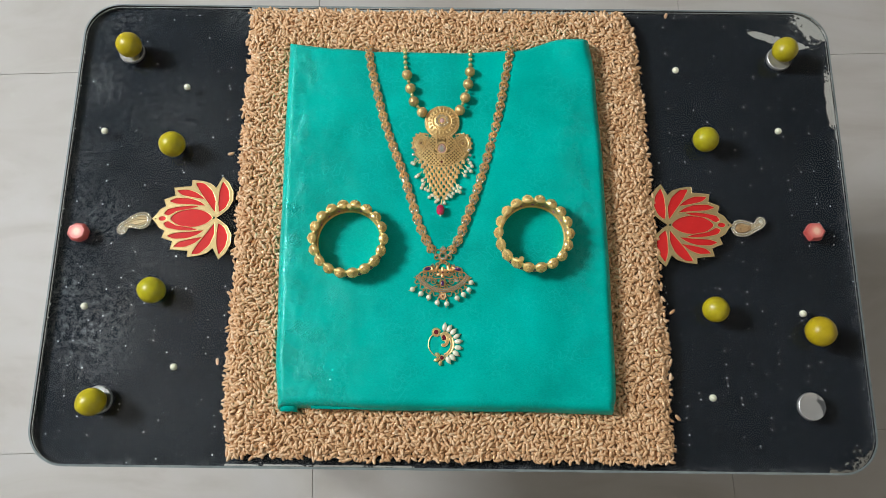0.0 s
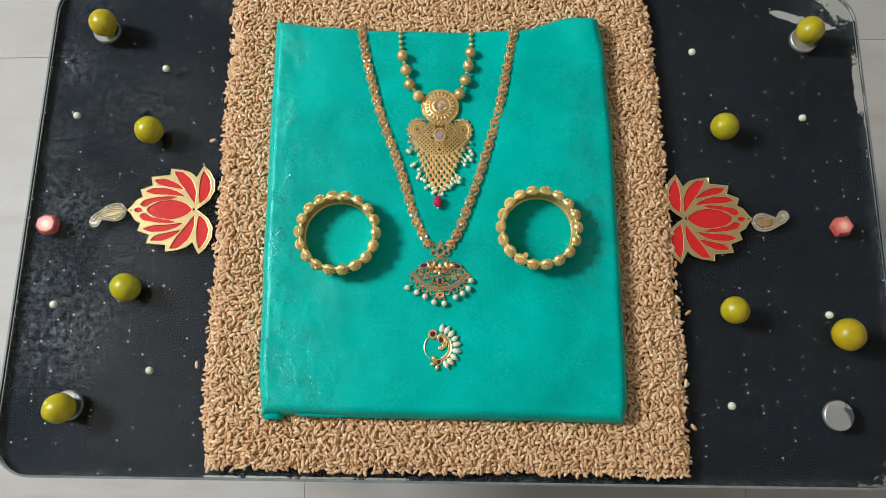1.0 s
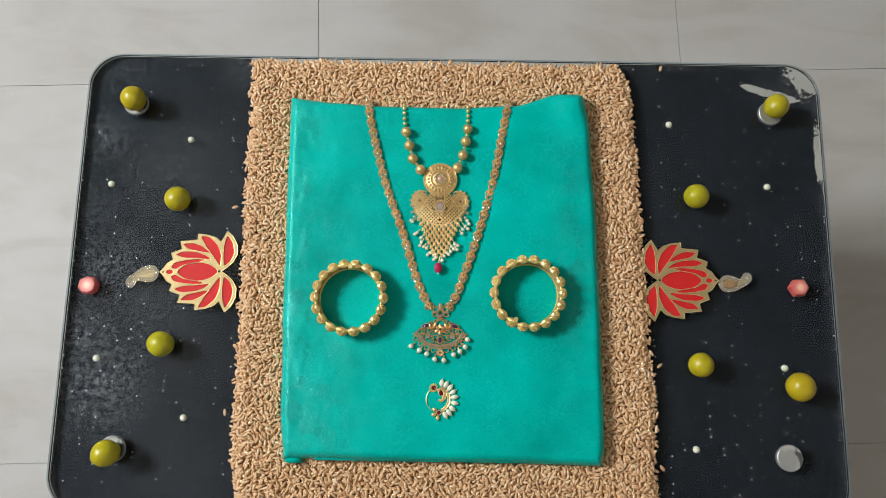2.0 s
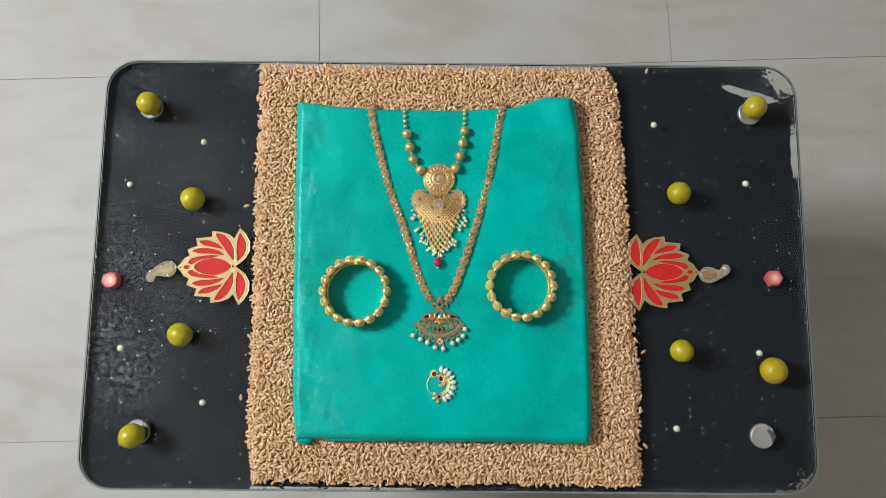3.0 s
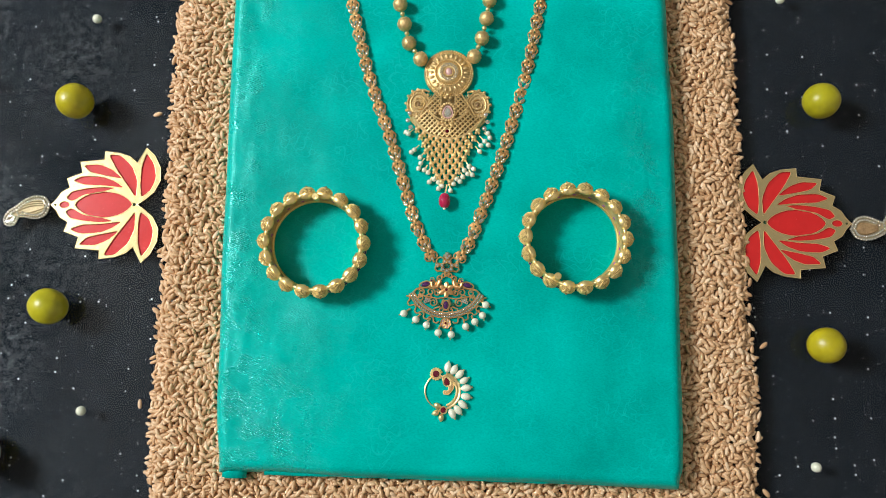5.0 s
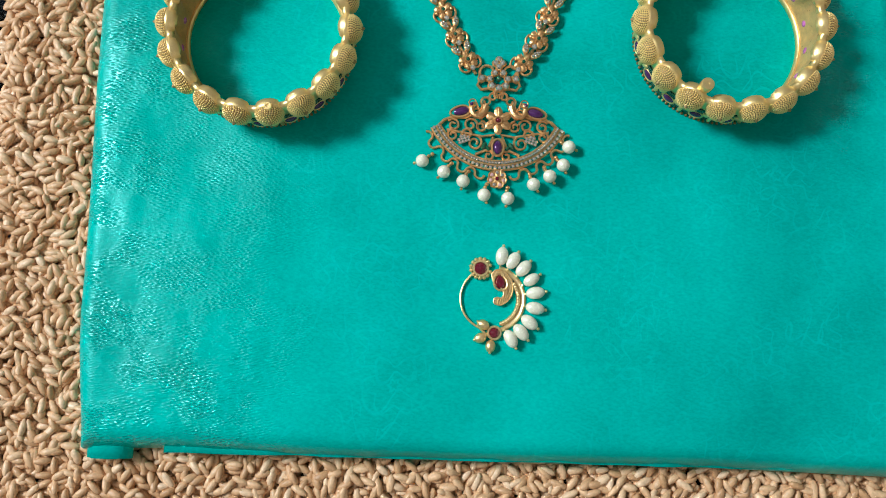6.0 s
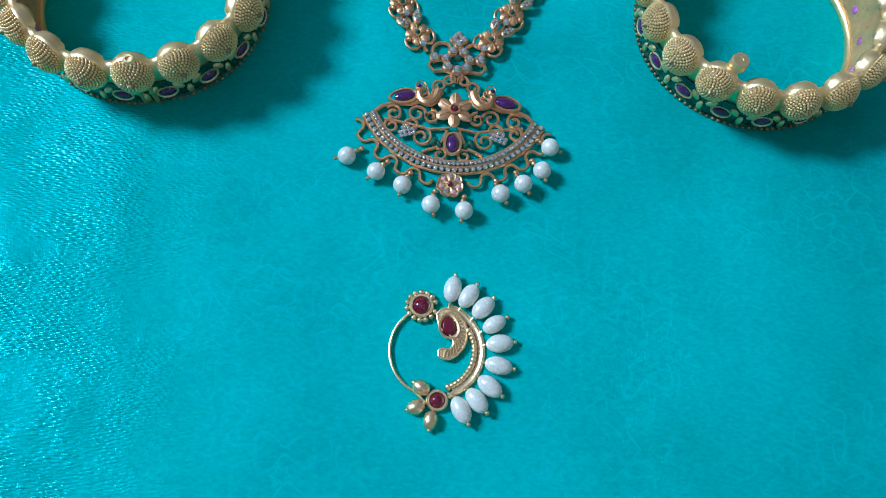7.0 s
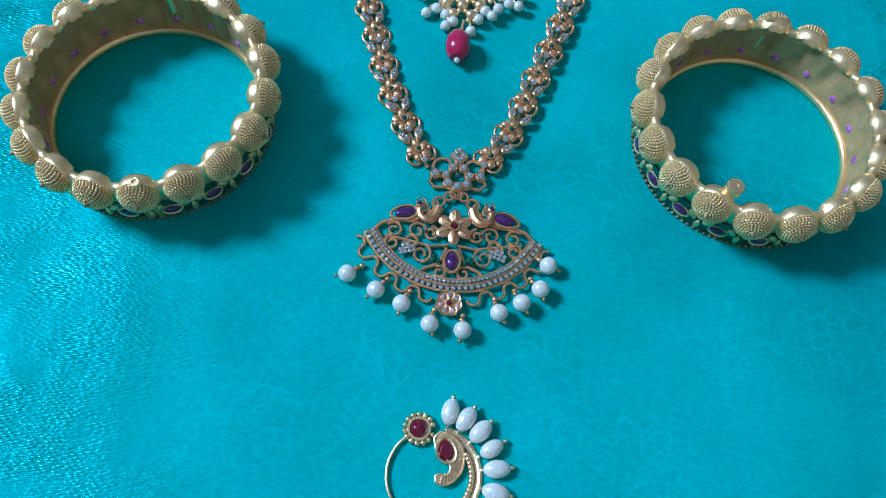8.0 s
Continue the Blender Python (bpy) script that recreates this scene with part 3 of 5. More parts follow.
def film_mesh():
    """The foil, a fine sheet whose points carry how worn and how dusty it is."""
    step = 0.0025
    nx, ny = int(2 * HX / step), int(2 * HY / step)
    verts, wear, dust, index = [], [], [], {}
    for j in range(ny + 1):
        for i in range(nx + 1):
            x, y = -HX + 2 * HX * i / nx, -HY + 2 * HY * j / ny
            qx, qy = abs(x) - (HX - RC), abs(y) - (HY - RC)
            edge = RC - math.hypot(max(qx, 0), max(qy, 0)) if qx > 0 and qy > 0 else min(HX - abs(x), HY - abs(y))
            if edge < 0.0004:
                if qx > 0 and qy > 0:
                    far = (RC - 0.0004) / math.hypot(qx, qy)
                    x, y = math.copysign(HX - RC + qx * far, x), math.copysign(HY - RC + qy * far, y)
                else:
                    x, y = max(-HX + 0.0004, min(HX - 0.0004, x)), max(-HY + 0.0004, min(HY - 0.0004, y))
            index[(i, j)] = len(verts)
            verts.append((x, y, 0.4416))
            wx, wy = x + CX, y + CY
            w = 0.0
            # bare strips along the back and front edges beside the grain
            if -0.200 < wx < 0.175 and wy > 0.2425:
                w = max(w, min(1.0, (wy - 0.2425) / 0.002) * min(1.0, (wx + 0.200) / 0.003))
            if -0.19 < wx < -0.02 and wy < -0.1985:
                w = max(w, 0.6)
            # scraped corners
            corner = math.hypot(wx - 0.385, wy - 0.247)
            w = max(w, 1.0 - corner / 0.055, 0.95 - abs(wy - (0.222 - 0.28 * (wx - 0.34))) / 0.010 - max(0, 0.318 - wx) / 0.02 - max(0, wx - 0.362) / 0.03)
            if wx > 0.379:
                w = max(w, 0.85 * (1 - abs(wy - 0.155) / 0.085) * min(1.0, (wx - 0.379) / 0.004))
            corner = math.hypot(wx - 0.392, wy + 0.205)
            w = max(w, 0.95 - corner / 0.062, (0.72 if wx > 0.345 else 0.0) * (1 - (wy + 0.2005) / 0.008))
            corner = math.hypot(wx + 0.366, wy + 0.204)
            w = max(w, 0.62 - corner / 0.05)
            w = max(w, 0.16 - edge / 0.012)
            wear.append(w)
            d = 0.0
            for px, py, rad, amount in ((-0.325, -0.085, 0.045, 1.0), (-0.33, 0.03, 0.035, 0.8), (-0.345, 0.165, 0.025, 0.9), (-0.345, -0.04, 0.03, 0.9), (-0.27, 0.13, 0.05, 0.45), (-0.355, 0.09, 0.03, 0.6), (-0.28, -0.02, 0.05, 0.4), (-0.33, 0.235, 0.03, 0.5), (-0.205, 0.245, 0.02, 0.8), (0.36, 0.235, 0.03, 0.5), (-0.26, -0.16, 0.06, 0.25)):
                d = max(d, amount * (1 - math.hypot(wx - px, wy - py) / (rad * 1.6)))
            d = max(d, 0.55 * (1 - edge / 0.010), 0.05 if wx < 0 else 0.03)
            dust.append(d)
    faces = [(index[(i, j)], index[(i + 1, j)], index[(i + 1, j + 1)], index[(i, j + 1)]) for j in range(ny) for i in range(nx) if all(k in index for k in ((i, j), (i + 1, j), (i + 1, j + 1), (i, j + 1)))]
    me = bpy.data.meshes.new("black_backing")
    me.from_pydata(verts, [], faces)
    for key, values in (("wear", wear), ("dust", dust)):
        me.attributes.new(key, "FLOAT", "POINT").data.foreach_set("value", values)
    sheet = bmesh.new()
    sheet.from_mesh(me)
    bmesh.ops.solidify(sheet, geom=list(sheet.faces), thickness=0.0001)
    sheet.to_mesh(me)
    sheet.free()
    return me


part("black_backing", film_mesh(), FILM, table, "speckled black foil, dusty and worn away at the edges")
cap_geo = Geo().lathe([(12.0, 450.3), (12.4, 451.0), (12.4, 453.6), (12.1, 454.4), (11.6, 454.7), (11.2, 454.5), (6.0, 454.5), (0.5, 454.5)], 40)
cap_me = cap_geo.mesh("steel_cap")
cap_me.attributes.new("stain", "FLOAT", "POINT").data.foreach_set("value", [min(1.0, max(0.0, 0.35 + v.co.x * 70 + v.co.y * 20)) if v.co.z > 0.454 else 0.0 for v in cap_me.vertices])
leg_me = Geo().lathe([(14, 0.0), (14, 3), (11, 4), (11, 436), (17, 437), (17, 440)], 32).mesh("leg")
for x, y in ((-0.312, 0.197), (-0.304, -0.145), (0.336, 0.197), (0.332, -0.144)):
    part("steel_cap", cap_me, CAP, table, "round steel cap, worn" if x > 0 > y else "", Matrix.Translation((x - CX, y - CY, 0)))
    part("leg", leg_me, STEEL, table, "", Matrix.Translation((x - CX, y - CY, 0)))


# ---- the folded cloth ----
def edge_at(keys, s):
    """Piecewise smooth value at s through (s, value) keys."""
    for (s0, a), (s1, b) in zip(keys, keys[1:]):
        if s <= s1:
            t = (s - s0) / (s1 - s0)
            t = t * t * (3 - 2 * t)
            return a + (b - a) * t
    return keys[-1][1]


LEFT = [(-0.16, -0.1425), (-0.10, -0.1475), (0.01, -0.1505), (0.13, -0.1525), (0.25, -0.1535)]
RIGHT = [(-0.16, 0.1510), (-0.149, 0.1548), (-0.138, 0.1572), (-0.12, 0.1576), (-0.04, 0.1565), (0.07, 0.1545), (0.16, 0.1505), (0.25, 0.1400)]
UPPER = [(-0.16, 0.2035), (-0.10, 0.1980), (-0.065, 0.1955), (0.015, 0.1948), (0.07, 0.1980), (0.12, 0.2110), (0.135, 0.2110), (0.16, 0.2015)]
LOWER = [(-0.16, -0.1525), (-0.11, -0.1510), (-0.05, -0.1525), (0.07, -0.1525), (0.16, -0.1540)]


def cloth_height(x, y):
    """Height of the cloth over the glass, and how crinkled it is there."""
    d = min(x - edge_at(LEFT, y), edge_at(RIGHT, y) - x, edge_at(UPPER, x) - y, y - edge_at(LOWER, x))
    d = max(0.0, d)
    r = 0.0115
    k = min(1.0, d / r)
    base = 0.0216 * math.sqrt(max(0.0, 1 - (1 - k) ** 2.8))
    puff = 0.005 * math.exp(-((x - 0.130) ** 2 + (y - 0.198) ** 2) / 0.018 ** 2) * k
    left = 1.05 * math.exp(-((x + 0.137) / 0.012) ** 2) + 0.32 * math.exp(-((x + 0.118) / 0.028) ** 2) + 0.7 * math.exp(-((x + 0.10) ** 2 + (y + 0.135) ** 2) / 0.03 ** 2) + 0.38 * math.exp(-(((x + 0.088) / 0.034) ** 2 + ((y + 0.075) / 0.05) ** 2))
    right = 1.0 * math.exp(-(((x - 0.131) / 0.014) ** 2 + ((y - 0.02) / 0.07) ** 2)) + 0.4 * math.exp(-(((x - 0.125) / 0.02) ** 2 + ((y - 0.12) / 0.05) ** 2))
    crinkle = min(1.0, left + right + 0.03)
    p = Vector((x, y, 0.3))
    rumple = (0.0016 * noise.noise(p * 24) + 0.0005 * noise.noise(Vector((x * 55, y * 45, 5.5)))) * min(1, d / 0.02) + 0.0004 * crinkle * noise.noise(Vector((x * 130, y * 75, 2))) * k
    sag = -0.0004 * math.exp(-((y - 0.03) / 0.06) ** 2)
    return base + puff + (rumple + sag) * k, crinkle


def cloth_mesh():
    nx, ny = 210, 240
    verts, faces, crinkle = [], [], []
    for j in range(ny + 1):
        v = j / ny
        v = v * v * (3 - 2 * v) * 0.35 + v * 0.65
        for i in range(nx + 1):
            u = i / nx
            u = u * u * (3 - 2 * u) * 0.35 + u * 0.65
            y = -0.1505 + 0.35 * v
            for _ in range(2):
                x = edge_at(LEFT, y) + u * (edge_at(RIGHT, y) - edge_at(LEFT, y))
                y = edge_at(LOWER, x) + v * (edge_at(UPPER, x) - edge_at(LOWER, x))
            h, c = cloth_height(x, y)
            verts.append((x, y, TOP + 0.0005 + h))
            crinkle.append(c)
    for j in range(ny):
        for i in range(nx):
            a = j * (nx + 1) + i
            faces.append((a, a + 1, a + nx + 2, a + nx + 1))
    rim = [i for i in range(nx + 1)] + [j * (nx + 1) + nx for j in range(1, ny + 1)] + [ny * (nx + 1) + i for i in range(nx - 1, -1, -1)] + [j * (nx + 1) for j in range(ny - 1, 0, -1)]
    k = len(verts)
    for i in rim:
        verts.append((verts[i][0], verts[i][1], TOP + 0.0002))
        crinkle.append(0.0)
    m = len(rim)
    for i in range(m):
        faces.append((rim[i], k + i, k + (i + 1) % m, rim[(i + 1) % m]))
    faces.append(tuple(k + i for i in reversed(range(m))))
    me = bpy.data.meshes.new("folded_top")
    me.from_pydata(verts, [], faces)
    me.attributes.new("crinkle", "FLOAT", "POINT").data.foreach_set("value", crinkle)
    me.shade_smooth()
    return me


cloth = thing("folded_silk_cloth", (0, 0, 0), "folded teal silk cloth lying on a bed of wheat grain", "cloth")
part("folded_top", cloth_mesh(), SILK, cloth)


def ribbon(points, y0, y1, thick, name):
    """A strip of cloth whose edge runs along points in x and z."""
    n = len(points)
    verts, faces = [], []
    for side in (0, 1):
        for i, (x, z) in enumerate(points):
            a, b = points[max(0, i - 1)], points[min(n - 1, i + 1)]
            dx, dz = b[0] - a[0], b[1] - a[1]
            ln = math.hypot(dx, dz) or 1.0
            o = thick * (side - 0.5)
            wob = 0.0007 * noise.noise(Vector((x * 60, z * 60, 4)))
            for y in (y0 + wob, y1):
                verts.append((x - dz / ln * o, y, z + dx / ln * o))
    for i in range(n - 1):
        a, b = 2 * i, 2 * n + 2 * i
        faces += [(a, a + 1, a + 3, a + 2), (b + 2, b + 3, b + 1, b), (a + 2, b + 2, b, a), (a + 1, b + 1, b + 3, a + 3)]
    me = bpy.data.meshes.new(name)
    me.from_pydata(verts, [], faces)
    me.shade_smooth()
    return me


loop = [(-0.1325 + 0.0085 * math.cos(radians(a)) * (1 - i * 0.008), TOP + 0.0105 + 0.0046 * math.sin(radians(a)) * (1 - i * 0.008)) for i, a in enumerate(range(120, -330, -15))]
part("rolled_fold", ribbon(loop, -0.1538, -0.142, 0.0009, "rolled_fold"), SILK, cloth)
for k, (x0, x1, z) in enumerate(((-0.112, 0.149, 0.0052), (-0.108, 0.150, 0.0096), (-0.112, 0.148, 0.0140))):
    wavy = [(x0 + (x1 - x0) * i / 60, TOP + z + 0.0020 * noise.noise(Vector((i * 0.33, k * 5.0, 1)))) for i in range(61)]
    part("fold_layer", ribbon(wavy, -0.1514 + 0.0002 * k, -0.144, 0.0012, "fold_layer"), SILK, cloth)


# ---- wheat ----
def on_cloth(x, y, grow):
    return edge_at(LEFT, y) - grow < x < edge_at(RIGHT, y) + grow and edge_at(LOWER, x) - grow < y < edge_at(UPPER, x) + grow


WHEAT_LEFT = [(-0.25, -0.186), (-0.19, -0.188), (-0.15, -0.195), (-0.06, -0.1955), (0.02, -0.196), (0.14, -0.198), (0.26, -0.1985)]
WHEAT_RIGHT = [(-0.25, 0.207), (-0.17, 0.210), (-0.11, 0.2105), (-0.03, 0.2075), (0.06, 0.2035), (0.14, 0.2005), (0.20, 0.198), (0.225, 0.195), (0.26, 0.177)]


def wheat_edge(x, y):
    """Distance inside the bed of grain, ragged."""
    d = min(x - edge_at(WHEAT_LEFT, y), edge_at(WHEAT_RIGHT, y) - x, 0.2490 - y, y + 0.1965)
    return d + 0.0022 * noise.noise(Vector((x * 70, y * 70, 7))) + 0.0012 * noise.noise(Vector((x * 220, y * 220, 3)))


def wheat_mesh():
    rng = random.Random(5)
    seg, rings = 7, 4
    shape, faces = [], []
    for j in range(rings):
        a = math.pi * ((j + 1) / (rings + 1) - 0.5)
        for i in range(seg):
            b = 2 * math.pi * i / seg
            belly = math.cos(a) ** 0.85
            groove = 1.0 - 0.22 * max(0.0, math.cos(b - 1.5 * math.pi)) ** 3
            shape.append((math.sin(a), belly * math.cos(b), belly * math.sin(b) * groove))
    shape += [(-1.05, 0, 0), (1.05, 0, 0)]
    for j in range(rings - 1):
        for i in range(seg):
            k = (i + 1) % seg
            faces.append((j * seg + i, j * seg + k, (j + 1) * seg + k, (j + 1) * seg + i))
    last = rings * seg
    for i in range(seg):
        k = (i + 1) % seg
        faces.append((last, k, i))
        faces.append((last + 1, (rings - 1) * seg + i, (rings - 1) * seg + k))
    shape = np.array(shape)
    grains = []
    for layer, pitch in ((0, 0.0031), (1, 0.0032), (2, 0.0037)):
        nx, ny = int(0.42 / pitch), int(0.46 / pitch)
        for j in range(ny):
            for i in range(nx):
                x = -0.206 + (i + rng.random()) * pitch
                y = -0.204 + (j + rng.random()) * pitch
                d = wheat_edge(x, y)
                if d < 0.0022 + 0.0032 * layer or on_cloth(x, y, -0.004):
                    continue
                heap = min(1.0, d / 0.012)
                z = TOP + 0.0018 + layer * 0.0019 * heap + rng.uniform(-0.0004, 0.0007)
                grains.append((x, y, z, rng.uniform(0, 360), rng.gauss(0, 6 + 4 * layer), rng.uniform(0, 360), rng.uniform(0.88, 1.12)))
    for x, y, a in ((0.226, 0.2445, 70), (-0.2045, 0.09, 20), (0.2125, -0.155, 130), (-0.201, -0.11, 95), (0.2135, -0.06, 40)):
        grains.append((x, y, TOP + 0.0016, a, 0, 0, 1.0))
    verts = np.empty((len(grains), len(shape), 3))
    for k, (x, y, z, yaw, tilt, spin, s) in enumerate(grains):
        m = np.array(Euler((radians(spin), radians(tilt), radians(yaw))).to_matrix())
        size = np.array((0.00325 * s, 0.00158 * s * (1 + 0.1 * math.sin(k)), 0.00150 * s))
        verts[k] = (shape * size) @ m.T + (x, y, z)
    all_faces = [tuple(i + k * len(shape) for i in face) for k in range(len(grains)) for face in faces]
    me = bpy.data.meshes.new("wheat_grain")
    me.from_pydata(verts.reshape(-1, 3).tolist(), [], all_faces)
    me.shade_smooth()
    return me


wheat = new("wheat_grain", wheat_mesh())
wheat.data.materials.append(WHEAT)
tagged(wheat, "bed of loose light-brown wheat grain on the glass table", "grain", "", "stuff")


# ---- limes, pearls and coral pieces on the glass ----
def lime(place, size, stretch, turn, tilt):
    ob = thing("lime", place, "small glossy yellow-green lime on the glass table", "lime", "limes on the table", turn)
    g = Geo().ball((0, 0, 0), (size * stretch, size, size), None, 28, 17)
    verts = []
    for x, y, z in g.v:
        p = Vector((x, y, z))
        w = 1 + 0.03 * noise.noise(p * 0.11 + Vector((turn, 0, 0)))
        end = 1 + 0.03 * max(0.0, abs(x) / (size * stretch) - 0.93) / 0.07
        verts.append(tuple(Matrix.Rotation(radians(tilt), 3, "Y") @ Vector((x * w * end, y * w, z * w))))
    g.v = verts
    part("peel", g, LIME, ob)
    tip = Matrix.Rotation(radians(tilt), 3, "Y") @ Vector((size * stretch * 1.005, 0, 0))
    part("stem_scar", Geo().ball(tip, (0.7, 1.2, 1.2), Matrix.Rotation(radians(tilt), 3, "Y"), 10, 5), simple_scar, ob)
    return ob


simple_scar = simple("stem_scar_brown", (0.16, 0.13, 0.04), 0.7, 0.0, 0.3, 800)
for x, y, z, size, stretch, turn, tilt in (
        (-0.3095, 0.1970, 0.4670, 12.1, 1.07, 130, 35), (-0.3040, -0.1477, 0.4672, 12.0, 1.08, 30, 20), (0.3362, 0.1995, 0.4670, 12.0, 1.08, 50, 35),
        (-0.2585, 0.0950, 0.4624, 12.2, 1.02, 80, 70), (-0.2635, -0.0470, 0.4622, 12.0, 1.06, 160, 10), (0.2530, 0.1060, 0.4623, 12.1, 1.03, 10, 50),
        (0.2500, -0.0590, 0.4619, 11.7, 1.02, 200, 60), (0.3425, -0.0780, 0.4634, 13.2, 1.03, 95, 25)):
    lime((x, y, z), size, stretch, turn, tilt)

for x, y in ((-0.2530, 0.1590), (-0.3290, 0.1115), (-0.3270, -0.0610), (-0.2395, -0.1155), (0.2315, 0.1830), (0.3275, 0.1190), (0.3330, -0.0605), (0.2445, -0.1375)):
    bead = thing("loose_pearl", (x, y, TOP), "single round white pearl bead on black glass", "pearl", "loose pearls", random.uniform(0, 360))
    part("bead", Geo().lathe([(0.5, 0.15), (1.6, 0.5), (2.8, 1.5), (3.35, 3.1), (3.1, 4.4), (2.2, 5.7), (0.9, 6.45), (0.4, 6.4)], 20), PEARL, bead)

for x, y, turn, sides in ((-0.3415, 0.0090, 12, 8), (0.3520, 0.0175, 0, 6)):
    gem = thing("coral_piece", (x, y, TOP), "salmon-pink faceted coral piece with a paler centre", "stone", "coral pieces", turn)
    hexa = [(9.6 * math.cos(2 * math.pi * i / sides) * (1 + 0.06 * math.sin(i * 2.3)), 9.4 * math.sin(2 * math.pi * i / sides) * (1 + 0.05 * math.cos(i * 1.7))) for i in range(sides)]
    part("faceted_body", Geo().slab(hexa, 0.2, 7.5, 2.2), CORAL, gem)


# ---- lotus plaques ----
LOTUS_EDGE = [(288, 0), (268, 21), (255, 43), (226, 60), (237, 92), (186, 112), (195, 150), (112, 158), (111, 187), (60, 181), (22, 168), (-4, 146), (-33, 200), (-62, 172), (-84, 128), (-86, 84), (-66, 44), (-34, 16)]
LOTUS_PANELS = [
    [(232, 25), (215, 46), (165, 56), (115, 60), (72, 57), (120, 42), (172, 36), (210, 14)],
    [(212, 84), (178, 99), (115, 96), (75, 82), (42, 60), (112, 68), (172, 70)],
    [(180, 137), (125, 139), (85, 123), (46, 92), (112, 104), (155, 114)],
    [(94, 170), (55, 168), (15, 133), (-5, 86), (-3, 30), (22, 64), (65, 121)],
    [(-34, 176), (-62, 136), (-70, 92), (-54, 54), (-24, 30), (-18, 72), (-20, 130)]]
UNIT = 0.202


def soften(loop, times=2):
    """Rounds a loop by cutting its corners."""
    for _ in range(times):
        loop = [q for a, b in zip(loop, loop[1:] + loop[:1]) for q in ((0.85 * a[0] + 0.15 * b[0], 0.85 * a[1] + 0.15 * b[1]), (0.15 * a[0] + 0.85 * b[0], 0.15 * a[1] + 0.85 * b[1]))]
    return loop


def lotus(place, turn):
    ob = thing("lotus_plaque", place, "gold mirror acrylic lotus with red petal inlays beside wheat", "ornament", "lotus plaques", turn)
    outline = LOTUS_EDGE + [(-10, 0)] + [(u, -v) for u, v in reversed(LOTUS_EDGE[1:])]
    eye = [(105 + 92 * math.cos(radians(a)) , 41 * math.sin(radians(a)) * abs(math.sin(radians(a))) ** 0.35) for a in range(0, 360, 15)]
    bud = [(240 + 17 * math.cos(radians(a)), 11 * math.sin(radians(a))) for a in range(0, 360, 30)]
    panels = [eye, bud] + [soften(p) for p in LOTUS_PANELS] + [soften([(u, -v) for u, v in reversed(p)]) for p in LOTUS_PANELS]
    grown = []
    for p in panels:
        cx, cy = sum(q[0] for q in p) / len(p), sum(q[1] for q in p) / len(p)
        grown.append([(cx + (x - cx) * 1.07, cy + (y - cy) * 1.10) for x, y in p])
    panels = grown
    hole = [(6 * math.cos(radians(a)), 6 * math.sin(radians(a))) for a in range(0, 360, 45)]
    pin = [(272 + 4 * math.cos(radians(a)), 4 * math.sin(radians(a))) for a in range(0, 360, 60)]
    mm = [[(u * UNIT, v * UNIT) for u, v in p] for p in [outline, hole, pin] + panels]
    part("gold_frame", plate_mesh("gold_frame", mm[0], mm[1:], 1.3, 2.8), GOLD_MIRROR, ob, "mirror gold lotus outline")
    for p in [mm[0]] + mm[3:]:
        part("raised_edge", Geo().tube([(x, y, 2.75) for x, y in p], 0.24, 5, True), GOLD, ob)
    for p in mm[3:]:
        cx, cy = sum(q[0] for q in p) / len(p), sum(q[1] for q in p) / len(p)
        part("red_petal", plate_mesh("red_petal", [(cx + (x - cx) * 0.985, cy + (y - cy) * 0.985) for x, y in p], [], 0.5, 2.1), RED_ACRYLIC, ob)
    back = [(x * 0.93 + 2, y * 0.93) for x, y in mm[0]]
    part("backing", plate_mesh("backing", back, [], 0.1, 1.25), ENAMEL_GREEN, ob, "dark backing plate")
    return ob


lotus((-0.2155, 0.0250, TOP), 181.5)
lotus((0.2165, 0.0230, TOP), 0.5)


# ---- paisley brooches ----
def paisley_line(scale, n=44):
    """Closed drop with a curled tail, about 36 mm long at scale 1."""
    keys = [(-17.5, -1), (-14, -7.2), (-6, -9.0), (2, -7.0), (8, -3.6), (14, -1.0), (18, 4.0), (16.5, 9.2), (11.5, 9.8), (8.2, 6.0), (6.0, 3.4), (0, 6.2), (-7, 8.2), (-14, 6.0), (-17.5, -1)]
    line = smooth_line([(x, y, 0) for x, y in keys], 4)
    cx, cy = 0.0, 0.0
    return [Vector(((p.x - cx) * scale, (p.y - cy) * scale, 0)) for p in line[:-1]]


TINY = Geo().ball((0, 0, 0), (1.08, 1.08, 1.0), None, 7, 4).mesh("bead")


